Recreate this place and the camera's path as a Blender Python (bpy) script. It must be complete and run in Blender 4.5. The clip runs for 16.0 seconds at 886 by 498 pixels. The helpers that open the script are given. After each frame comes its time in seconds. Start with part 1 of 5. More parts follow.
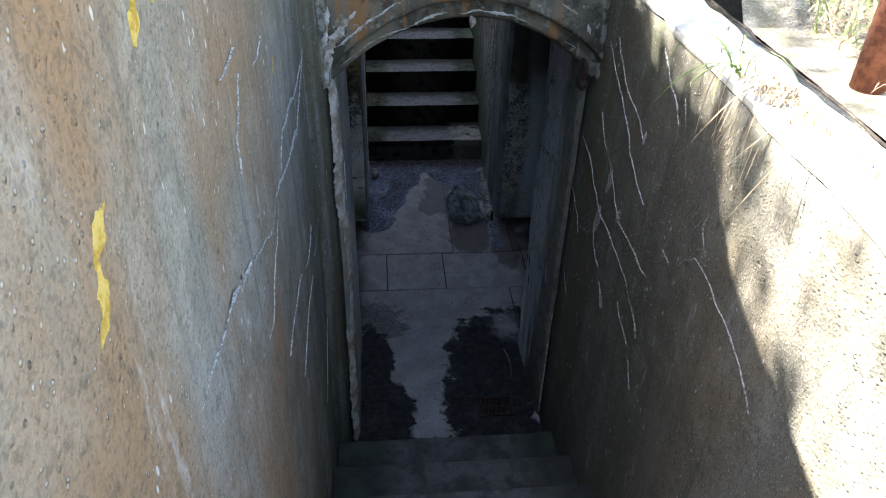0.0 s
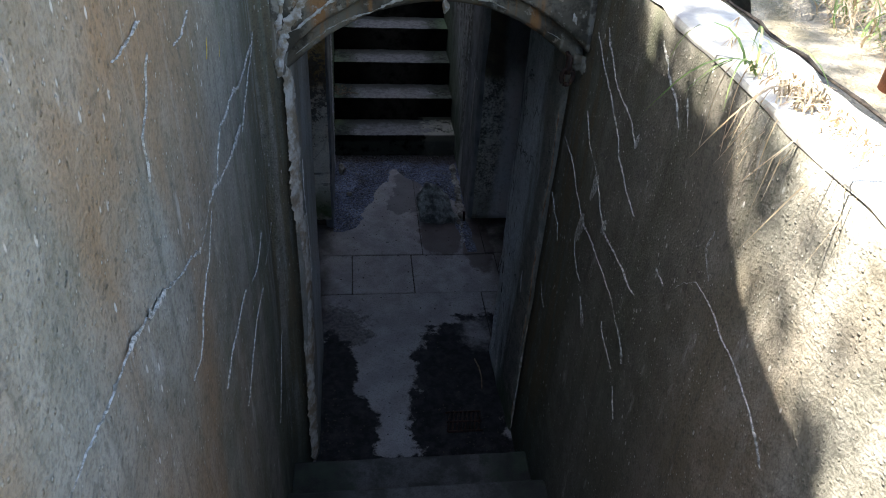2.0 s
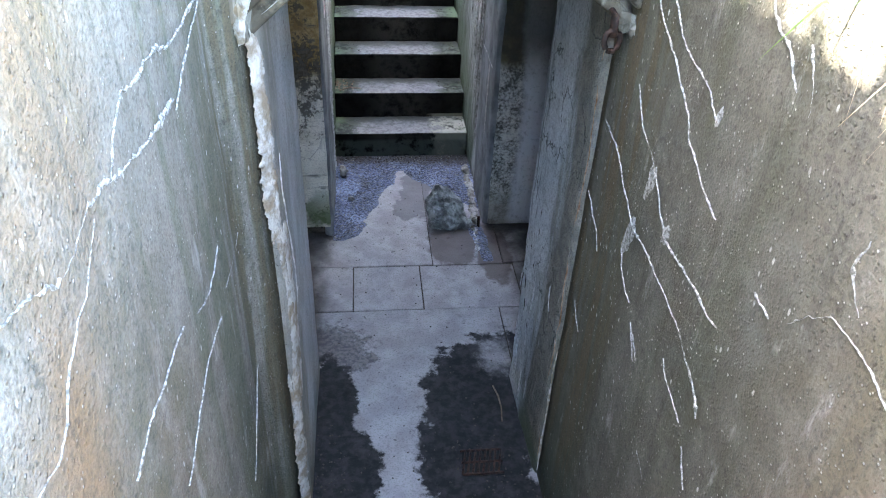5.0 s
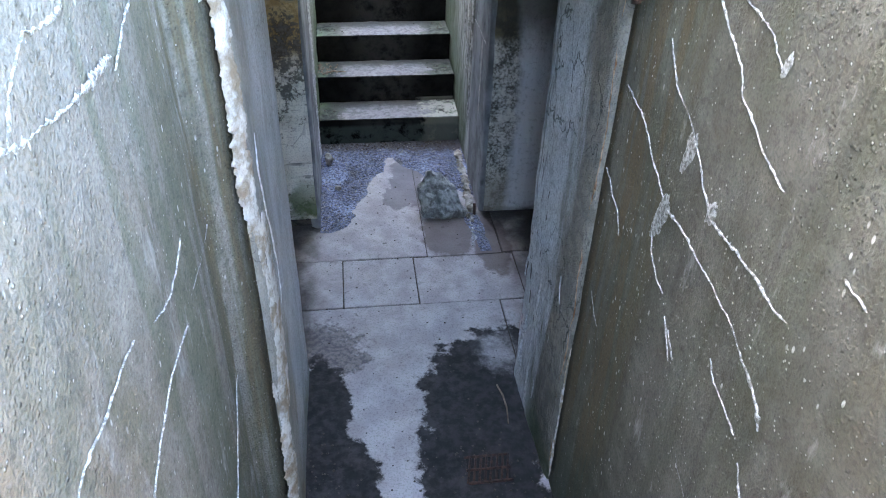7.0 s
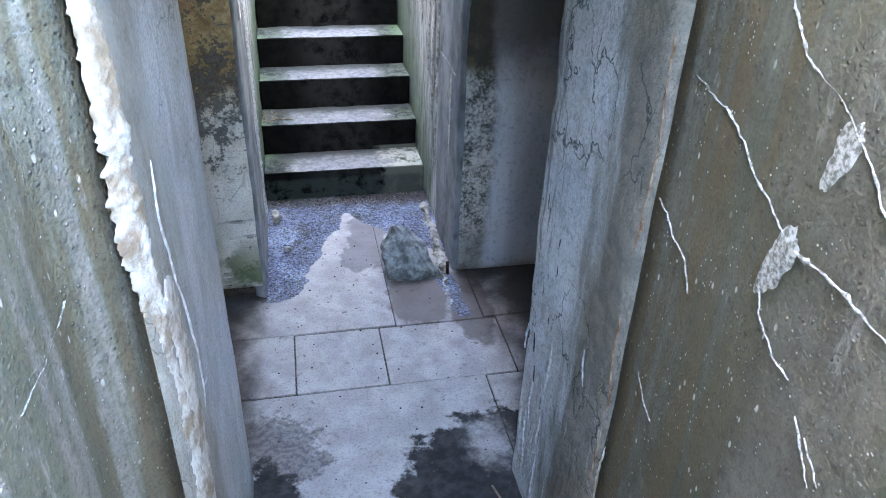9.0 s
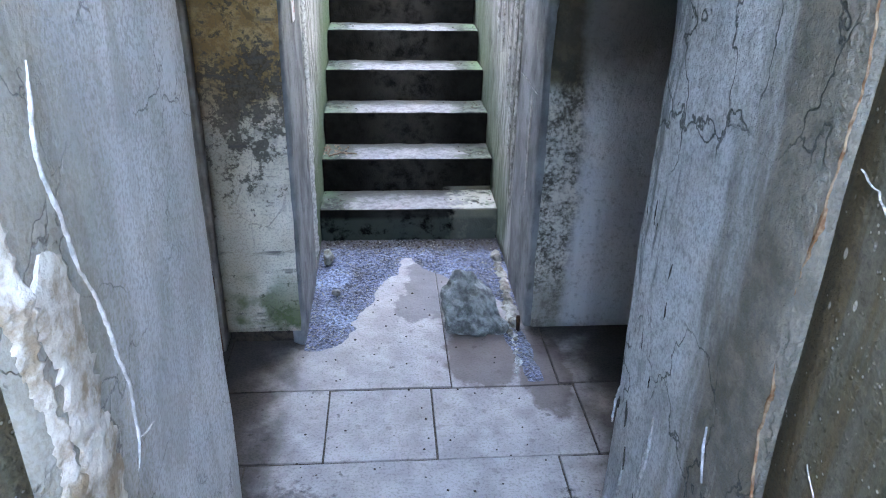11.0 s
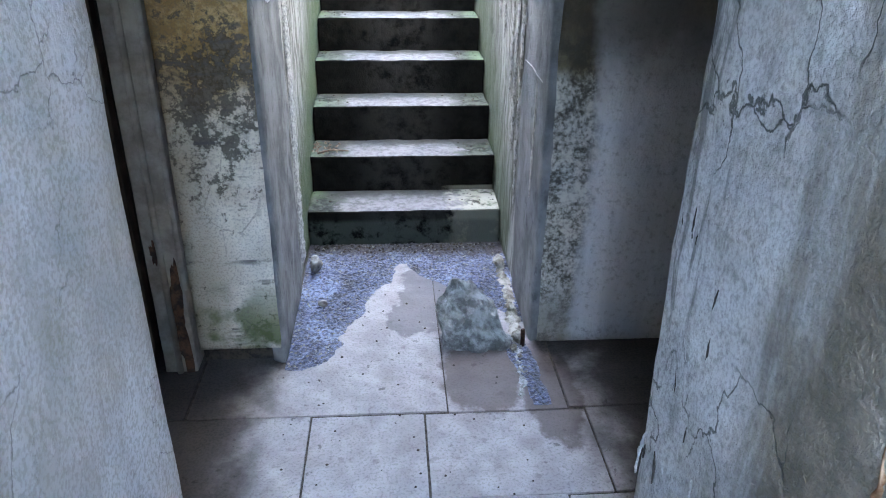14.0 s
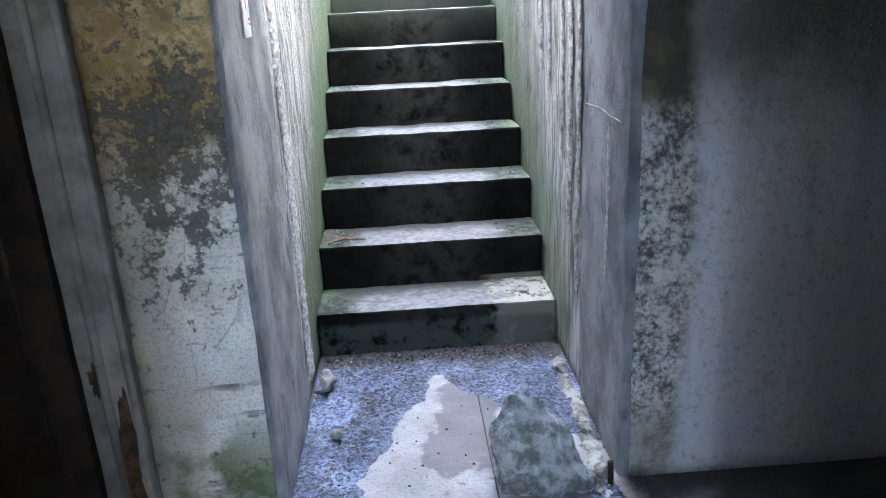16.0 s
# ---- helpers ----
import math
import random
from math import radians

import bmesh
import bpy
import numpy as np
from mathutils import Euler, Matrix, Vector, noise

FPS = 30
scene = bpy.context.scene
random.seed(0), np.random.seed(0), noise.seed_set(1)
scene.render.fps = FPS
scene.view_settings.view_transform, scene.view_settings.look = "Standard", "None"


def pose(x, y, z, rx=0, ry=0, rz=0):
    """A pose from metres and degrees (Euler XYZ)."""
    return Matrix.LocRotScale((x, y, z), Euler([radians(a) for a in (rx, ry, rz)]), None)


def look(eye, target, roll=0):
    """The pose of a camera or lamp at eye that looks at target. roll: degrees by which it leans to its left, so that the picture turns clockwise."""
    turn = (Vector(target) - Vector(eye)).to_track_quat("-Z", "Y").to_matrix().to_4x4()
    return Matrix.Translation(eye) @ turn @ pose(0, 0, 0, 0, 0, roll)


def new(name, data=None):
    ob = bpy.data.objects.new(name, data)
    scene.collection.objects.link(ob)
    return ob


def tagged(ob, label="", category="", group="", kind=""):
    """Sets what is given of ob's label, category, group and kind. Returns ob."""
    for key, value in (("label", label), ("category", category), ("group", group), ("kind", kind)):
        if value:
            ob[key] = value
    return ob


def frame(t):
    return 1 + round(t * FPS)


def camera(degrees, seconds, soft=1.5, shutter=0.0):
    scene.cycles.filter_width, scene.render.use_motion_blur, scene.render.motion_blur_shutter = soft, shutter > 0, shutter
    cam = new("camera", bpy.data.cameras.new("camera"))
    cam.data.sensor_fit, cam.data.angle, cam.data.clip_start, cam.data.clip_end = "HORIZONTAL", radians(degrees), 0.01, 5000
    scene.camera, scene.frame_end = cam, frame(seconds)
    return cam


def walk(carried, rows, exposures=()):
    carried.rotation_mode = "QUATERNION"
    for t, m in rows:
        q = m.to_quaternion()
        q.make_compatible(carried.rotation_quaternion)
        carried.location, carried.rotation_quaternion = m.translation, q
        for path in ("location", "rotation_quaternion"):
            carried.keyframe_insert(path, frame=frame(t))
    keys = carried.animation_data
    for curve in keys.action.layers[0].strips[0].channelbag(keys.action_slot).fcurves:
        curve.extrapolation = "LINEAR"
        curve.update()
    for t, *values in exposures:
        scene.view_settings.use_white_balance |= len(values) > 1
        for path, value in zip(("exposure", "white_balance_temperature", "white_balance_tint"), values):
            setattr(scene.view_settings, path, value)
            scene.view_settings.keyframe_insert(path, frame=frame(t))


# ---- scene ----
cam = camera(62.6, 16.0, 1.0)
EXPOSURES = [(0.0, 3.05, 6400, 10), (1.0, 2.85, 6400, 10), (1.6, 2.5, 6450, 10), (2.3, 2.7, 6450, 10), (3.0, 3.4, 6500, 10), (3.6, 4.1, 6600, 10), (4.2, 4.9, 6650, 10), (6.3, 5.6, 6800, 10),
    (7.0, 5.65, 6650, 10), (9.0, 6.2, 6600, 10), (12.0, 6.3, 6750, 10), (14.0, 6.35, 6850, 10), (16.0, 6.38, 6850, 10)]
PATH = [
    (0, (0.120, -4.143, 3.035), (0.277, -2.529, 1.865), 1.5),
    (0.5, (0.156, -4.227, 3.050), (0.295, -2.662, 1.813), 2.7),
    (1, (0.130, -4.175, 3.076), (0.453, -2.683, 1.784), 8.0),
    (1.5, (0.133, -4.016, 3.005), (0.494, -2.459, 1.803), 8.2),
    (2, (0.157, -3.900, 2.928), (0.392, -2.304, 1.746), 4.0),
    (2.5, (0.184, -3.776, 2.874), (0.468, -2.158, 1.734), 4.4),
    (3, (0.154, -3.653, 2.821), (0.491, -2.023, 1.712), 3.7),
    (3.5, (0.167, -3.534, 2.715), (0.466, -1.856, 1.668), 2.8),
    (4, (0.255, -3.450, 2.656), (0.441, -1.813, 1.523), 2.7),
    (4.2, (0.196, -3.448, 2.627), (0.415, -1.843, 1.455), 3.2),
    (6.3, (0.286, -3.478, 2.646), (0.445, -1.847, 1.499), 1.4),
    (6.5, (0.270, -3.444, 2.604), (0.514, -1.795, 1.499), 2.8),
    (7, (0.218, -3.240, 2.468), (0.447, -1.649, 1.277), 1.8),
    (7.5, (0.198, -3.115, 2.380), (0.411, -1.471, 1.261), 1.6),
    (8, (0.290, -2.946, 2.315), (0.568, -1.254, 1.286), 1.2),
    (8.5, (0.318, -2.838, 2.217), (0.702, -1.153, 1.210), 2.0),
    (9, (0.222, -2.722, 2.113), (0.583, -1.057, 1.067), 1.9),
    (9.5, (0.275, -2.596, 2.028), (0.565, -0.919, 0.976), 1.3),
    (9.7, (0.260, -2.547, 1.974), (0.529, -0.847, 0.956), 0.9),
    (11.8, (0.431, -2.275, 1.688), (0.538, -0.474, 0.826), 2.3),
    (12, (0.439, -2.279, 1.686), (0.551, -0.476, 0.828), 2.9),
    (12.5, (0.436, -2.277, 1.692), (0.549, -0.470, 0.842), 4.5),
    (13, (0.434, -2.266, 1.705), (0.542, -0.476, 0.821), 2.4),
    (13.5, (0.428, -2.184, 1.720), (0.558, -0.404, 0.819), -0.4),
    (14, (0.421, -2.024, 1.632), (0.555, -0.234, 0.748), 0.7),
    (14.5, (0.447, -1.862, 1.560), (0.483, -0.042, 0.733), 0.8),
    (15, (0.465, -1.702, 1.557), (0.509, 0.165, 0.840), -0.7),
    (15.5, (0.431, -1.558, 1.444), (0.551, 0.328, 0.788), -2.2),
    (16, (0.399, -1.369, 1.330), (0.480, 0.529, 0.703), -2.9),
]
walk(cam, [(t, look(eye, target, roll)) for t, eye, target, roll in PATH], EXPOSURES)

# ---- world and sun ----
SUN_WAY = Vector((0.56, -0.16, -0.80)).normalized()
world = bpy.data.worlds.new("sky")
scene.world = world
world.use_nodes = True
wt = world.node_tree
sky = wt.nodes.new("ShaderNodeTexSky")
sky.sky_type, sky.sun_disc = "NISHITA", False
sky.sun_elevation = math.asin(-SUN_WAY.z)
sky.dust_density, sky.air_density = 1.6, 1.0
sky.sun_rotation = math.atan2(-SUN_WAY.x, -SUN_WAY.y)
wt.links.new(sky.outputs[0], wt.nodes["Background"].inputs[0])
wt.nodes["Background"].inputs[1].default_value = 0.10
sun = new("sun", bpy.data.lights.new("sun", "SUN"))
sun.data.energy, sun.data.angle, sun.data.color = 5.0, radians(0.6), (1.0, 0.95, 0.87)
sun.matrix_world = look((-6, 2, 9), Vector((-6, 2, 9)) + SUN_WAY)


# ---- materials ----
class Mat:
    """A small builder of node materials in world coordinates."""

    def __init__(self, name):
        self.m = bpy.data.materials.new(name)
        self.m.use_nodes = True
        self.t = self.m.node_tree
        self.b = self.t.nodes["Principled BSDF"]
        geo = self.t.nodes.new("ShaderNodeNewGeometry")
        self.pos, self.nor = geo.outputs["Position"], geo.outputs["Normal"]

    def _in(self, socket, v):
        if isinstance(v, bpy.types.NodeSocket):
            self.t.links.new(v, socket)
        elif isinstance(v, (tuple, list)) and len(v) == 3 and socket.type == "RGBA":
            socket.default_value = (*v, 1)
        else:
            socket.default_value = v

    def math(self, op, a, b=0.0, c=0.0, clamp=False):
        n = self.t.nodes.new("ShaderNodeMath")
        n.operation, n.use_clamp = op, clamp
        for k, v in enumerate((a, b, c)):
            self._in(n.inputs[k], v)
        return n.outputs[0]

    def stretch(self, scale, offset=(0, 0, 0)):
        n = self.t.nodes.new("ShaderNodeMapping")
        self._in(n.inputs[0], self.pos)
        n.inputs["Scale"].default_value, n.inputs["Location"].default_value = scale, offset
        return n.outputs[0]

    def noise(self, scale, detail=4, vec=None, rough=0.55, distort=0.0):
        n = self.t.nodes.new("ShaderNodeTexNoise")
        self._in(n.inputs["Vector"], vec if vec is not None else self.pos)
        n.inputs["Scale"].default_value, n.inputs["Detail"].default_value = scale, detail
        n.inputs["Roughness"].default_value, n.inputs["Distortion"].default_value = rough, distort
        return n.outputs[0]

    def cells(self, scale, feature="F1", vec=None):
        n = self.t.nodes.new("ShaderNodeTexVoronoi")
        n.feature = feature
        self._in(n.inputs["Vector"], vec if vec is not None else self.pos)
        n.inputs["Scale"].default_value = scale
        return n.outputs["Distance"]

    def step(self, v, lo, hi, a=0.0, b=1.0):
        n = self.t.nodes.new("ShaderNodeMapRange")
        n.interpolation_type = "SMOOTHSTEP"
        for k, x in enumerate((v, lo, hi, a, b)):
            self._in(n.inputs[k], x)
        return n.outputs[0]

    def mix(self, f, a, b, blend="MIX"):
        n = self.t.nodes.new("ShaderNodeMix")
        n.data_type, n.blend_type = "RGBA", blend
        self._in(n.inputs[0], f), self._in(n.inputs[6], a), self._in(n.inputs[7], b)
        return n.outputs[2]

    def axes(self):
        n = self.t.nodes.new("ShaderNodeSeparateXYZ")
        self._in(n.inputs[0], self.pos)
        return n.outputs

    def blob(self, parts, wobble=0.25, freq=9.0, edge=0.12):
        """1 inside a union of ellipses (cx, cy, rx, ry) on the floor, with a wandering edge."""
        x, y, _ = self.axes()
        wave = self.math("MULTIPLY_ADD", self.noise(freq, 6, rough=0.65), 2 * wobble, -wobble)
        out = None
        for cx, cy, rx, ry in parts:
            u = self.math("DIVIDE", self.math("SUBTRACT", x, cx), rx)
            v = self.math("DIVIDE", self.math("SUBTRACT", y, cy), ry)
            d = self.math("SQRT", self.math("ADD", self.math("MULTIPLY", u, u), self.math("MULTIPLY", v, v)))
            d = self.math("SUBTRACT", 1.0, self.math("ADD", d, wave))
            out = d if out is None else self.math("MAXIMUM", out, d)
        return self.step(out, 0.0, edge)

    def bump(self, height, dist, before=None, strength=1.0):
        n = self.t.nodes.new("ShaderNodeBump")
        self._in(n.inputs["Height"], height)
        n.inputs["Distance"].default_value, n.inputs["Strength"].default_value = dist, strength
        if before is not None:
            self._in(n.inputs["Normal"], before)
        return n.outputs[0]

    def done(self, color, rough=0.85, normal=None, metal=0.0, spec=0.4):
        self._in(self.b.inputs["Base Color"], color)
        self._in(self.b.inputs["Roughness"], rough)
        self._in(self.b.inputs["Metallic"], metal)
        self._in(self.b.inputs["Specular IOR Level"], spec)
        if normal is not None:
            self._in(self.b.inputs["Normal"], normal)
        return self.m


def trench_concrete(name, rust, dim):
    """Weathered concrete: olive grey, algae streaks, rust bloom, pale flecks and grains. dim: painted darkening, full
    by the arch, least on the sunlit stretch.
    """
    m = Mat(name)
    x, y, z = m.axes()
    big, mid, fine = m.noise(1.7, 5), m.noise(9, 6, rough=0.65), m.noise(140, 3)
    streak = m.noise(1.0, 5, m.stretch((7, 7, 0.55)))
    streak2 = m.noise(1.0, 4, m.stretch((22, 22, 1.2), (3, 1, 0)))
    c = m.mix(m.step(big, 0.35, 0.65), (0.21, 0.20, 0.155), (0.31, 0.29, 0.24))
    c = m.mix(m.step(mid, 0.4, 0.75), c, (0.37, 0.35, 0.295))
    green = m.math("MULTIPLY", m.step(streak, 0.46, 0.62), m.step(y, -3.4, -1.8))
    green = m.math("MAXIMUM", green, m.math("MULTIPLY", m.step(y, -2.05, -1.82), m.step(streak2, 0.38, 0.55)))
    c = m.mix(m.math("MULTIPLY", green, 0.6), c, (0.115, 0.145, 0.075))
    brown = m.math("MULTIPLY", m.step(m.noise(2.3, 5, m.stretch((1, 1, 0.5), (5, 2, 1))), 0.38, 0.62), m.step(y, -2.2, -3.0))
    c = m.mix(m.math("MULTIPLY", brown, rust), c, (0.29, 0.19, 0.105))
    c = m.mix(m.math("MULTIPLY", m.step(streak2, 0.56, 0.72), 0.5), c, (0.12, 0.12, 0.10))
    c = m.mix(m.math("MULTIPLY", m.step(streak2, 0.44, 0.28), 0.3), c, (0.38, 0.36, 0.31))
    # Light painted in along y: the sunlit outer stretch keeps a paler colour.
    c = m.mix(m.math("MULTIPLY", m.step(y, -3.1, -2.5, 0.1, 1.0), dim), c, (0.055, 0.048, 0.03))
    seep = m.math("MULTIPLY", m.step(m.math("ADD", y, m.math("MULTIPLY_ADD", streak, 0.4, -0.2)), -2.0, -1.72), m.step(streak2, 0.42, 0.58))
    c = m.mix(m.math("MULTIPLY", seep, 0.7), c, (0.15, 0.11, 0.06))
    pit = m.noise(46, 4, rough=0.7)
    c = m.mix(m.math("MULTIPLY", m.step(pit, 0.50, 0.70), 0.45), c, (0.055, 0.053, 0.042))
    c = m.mix(m.math("MULTIPLY", m.step(fine, 0.42, 0.7), 0.35), c, (0.06, 0.058, 0.045))
    grain = m.cells(75)
    c = m.mix(m.math("MULTIPLY", m.step(grain, 0.22, 0.10), m.step(m.noise(30, 2), 0.50, 0.58)), c, (0.45, 0.43, 0.37))
    fleck = m.cells(1.0, vec=m.stretch((34, 34, 16)))
    c = m.mix(m.math("MULTIPLY", m.step(fleck, 0.15, 0.09), m.step(m.noise(5, 3), 0.50, 0.60)), c, (0.52, 0.50, 0.45))
    veil = m.math("MULTIPLY", m.step(m.noise(1.0, 6, m.stretch((10, 10, 3), (4, 0, 2)), 0.7), 0.60, 0.72), 0.45)
    c = m.mix(veil, c, (0.52, 0.50, 0.46))
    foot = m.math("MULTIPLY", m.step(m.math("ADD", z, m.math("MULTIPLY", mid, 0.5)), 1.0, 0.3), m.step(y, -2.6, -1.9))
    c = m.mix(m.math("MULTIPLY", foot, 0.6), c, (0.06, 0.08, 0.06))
    n = m.bump(fine, 0.004)
    n = m.bump(pit, 0.004, n)
    n = m.bump(mid, 0.008, n)
    n = m.bump(m.step(grain, 0.3, 0.05), 0.0025, n)
    return m.done(c, m.step(mid, 0.2, 0.8, 0.95, 0.8), n, spec=0.25)


def plaster(name, base, pale, dark, grime=0.5, cracks=0.6, moss=0.0, relief=0.006, seep=False):
    m = Mat(name)
    x, y, z = m.axes()
    big, mid, fine = m.noise(2.2, 5), m.noise(11, 7, rough=0.7), m.noise(120, 3)
    streak = m.noise(1.0, 6, m.stretch((8, 8, 1.5)), 0.65)
    run = m.noise(1.0, 7, m.stretch((15, 15, 8), (2, 2, 0)), 0.72)
    scab = m.noise(1.0, 8, m.stretch((7, 7, 3.2), (9, 4, 1)), 0.72)
    c = m.mix(m.step(big, 0.35, 0.65), base, pale)
    c = m.mix(m.math("MULTIPLY", m.step(streak, 0.5, 0.66), grime), c, dark)
    c = m.mix(m.math("MULTIPLY", m.step(streak, 0.45, 0.3), 0.5), c, pale)
    c = m.mix(m.math("MULTIPLY", m.step(run, 0.54, 0.66), 0.7 * grime), c, dark)
    c = m.mix(m.math("MULTIPLY", m.step(mid, 0.55, 0.68), 0.6 * grime), c, dark)
    c = m.mix(m.math("MULTIPLY", m.step(fine, 0.44, 0.62), 0.6), c, dark)
    c = m.mix(m.math("MULTIPLY", m.step(m.noise(55, 5, rough=0.7), 0.52, 0.66), 0.5 * grime), c, dark)
    shed = m.step(scab, 0.53, 0.56)
    c = m.mix(m.math("MULTIPLY", shed, 0.8 * grime), c, dark)
    c = m.mix(m.math("MULTIPLY", m.step(scab, 0.40, 0.37), 0.6), c, pale)
    if moss:
        c = m.mix(m.math("MULTIPLY", m.step(m.noise(3.1, 5, m.stretch((1, 1, 0.5))), 0.5, 0.66), moss), c, (0.09, 0.14, 0.07))
        c = m.mix(m.math("MULTIPLY", m.step(m.math("ADD", z, m.math("MULTIPLY", mid, 0.3)), 0.42, 0.18), 0.6), c, (0.10, 0.13, 0.085))
    if seep:
        olive = m.math("MULTIPLY", m.step(m.math("ADD", y, m.math("MULTIPLY_ADD", streak, 0.5, -0.25)), -1.22, -1.50), 0.75)
        c = m.mix(olive, c, m.mix(m.step(run, 0.4, 0.6), (0.17, 0.145, 0.09), (0.27, 0.24, 0.17)))
    n = m.bump(mid, relief, m.bump(fine, 0.0025))
    n = m.bump(run, relief * 0.8, n)
    n = m.bump(m.math("SUBTRACT", 1.0, shed), relief * 0.5, n)
    if cracks:
        warp = m.t.nodes.new("ShaderNodeVectorMath")
        warp.operation = "MULTIPLY_ADD"
        tint = m.t.nodes.new("ShaderNodeTexNoise")
        tint.inputs["Scale"].default_value, tint.inputs["Detail"].default_value = 7.0, 6.0
        m._in(tint.inputs["Vector"], m.pos)
        m._in(warp.inputs[0], tint.outputs[1])
        warp.inputs[1].default_value = (0.22, 0.22, 0.22)
        m._in(warp.inputs[2], m.pos)
        web = m.cells(4.5, "DISTANCE_TO_EDGE", warp.outputs[0])
        line = m.math("MULTIPLY", m.step(web, 0.010, 0.002), m.step(m.noise(2.4, 3), 0.47, 0.56))
        c = m.mix(m.math("MULTIPLY", line, cracks), c, (0.03, 0.03, 0.03))
        n = m.bump(m.math("SUBTRACT", 1.0, line), 0.003, n)
    return m.done(c, 0.85, n, spec=0.25)


def peeling(name):
    """Whitewash flaking over dark mould, with a yellowed upper part and green at the foot."""
    m = Mat(name)
    x, y, z = m.axes()
    big, mid, fine = m.noise(3.0, 6, rough=0.6), m.noise(17, 7, rough=0.7), m.noise(130, 3)
    c = m.mix(m.step(m.noise(6, 4), 0.35, 0.65), (0.82, 0.78, 0.68), (0.62, 0.58, 0.48))
    c = m.mix(m.math("MULTIPLY", m.step(m.math("ADD", x, m.math("MULTIPLY_ADD", big, 0.3, -0.15)), -0.12, -0.24), 0.5), c, (0.36, 0.33, 0.24))
    high = m.step(m.math("ADD", z, m.math("MULTIPLY", big, 0.5)), 1.12, 1.42)
    c = m.mix(high, c, m.mix(m.step(mid, 0.4, 0.6), (0.32, 0.21, 0.085), (0.55, 0.40, 0.20)))
    band = m.math("MULTIPLY", m.step(z, 0.72, 0.95), m.step(z, 1.35, 1.1))
    thr = m.math("MULTIPLY_ADD", band, -0.08, 0.595)
    flaky = m.noise(48, 5, rough=0.75)
    mould = m.step(m.math("SUBTRACT", m.math("ADD", m.math("MULTIPLY", flaky, 0.35), m.math("MULTIPLY_ADD", mid, 0.4, m.math("MULTIPLY", big, 0.42))), m.math("ADD", thr, 0.06)), -0.02, 0.035)
    c = m.mix(m.math("MULTIPLY", mould, 0.9), c, m.mix(m.step(flaky, 0.4, 0.6), (0.03, 0.027, 0.022), (0.11, 0.10, 0.085)))
    c = m.mix(m.math("MULTIPLY", m.step(x, -0.16, -0.31), 0.2), c, (0.16, 0.14, 0.11))
    bars = m.noise(1.0, 4, m.stretch((2.5, 2.5, 26)))
    c = m.mix(m.math("MULTIPLY", m.math("MULTIPLY", m.step(bars, 0.56, 0.66), m.step(mid, 0.44, 0.56)), 0.8), c, (0.10, 0.10, 0.095))
    foot = m.math("MULTIPLY", m.step(m.math("ADD", z, m.math("MULTIPLY", big, 0.4)), 0.62, 0.38), m.step(m.noise(5, 4), 0.44, 0.6))
    c = m.mix(m.math("MULTIPLY", foot, 0.92), c, (0.11, 0.15, 0.06))
    n = m.bump(mid, 0.006, m.bump(fine, 0.001))
    c = m.mix(m.math("MULTIPLY", m.step(fine, 0.46, 0.66), 0.35), c, (0.14, 0.13, 0.11))
    web = m.cells(6.0, "DISTANCE_TO_EDGE")
    hair = m.math("MULTIPLY", m.step(m.math("ADD", web, m.math("MULTIPLY_ADD", mid, 0.16, -0.08)), 0.012, 0.003), m.step(m.noise(3.3, 2), 0.48, 0.56))
    c = m.mix(m.math("MULTIPLY", hair, 0.35), c, (0.06, 0.055, 0.05))
    n = m.bump(m.math("SUBTRACT", 1.0, mould), 0.003, n)
    return m.done(c, 0.9, n, spec=0.2)


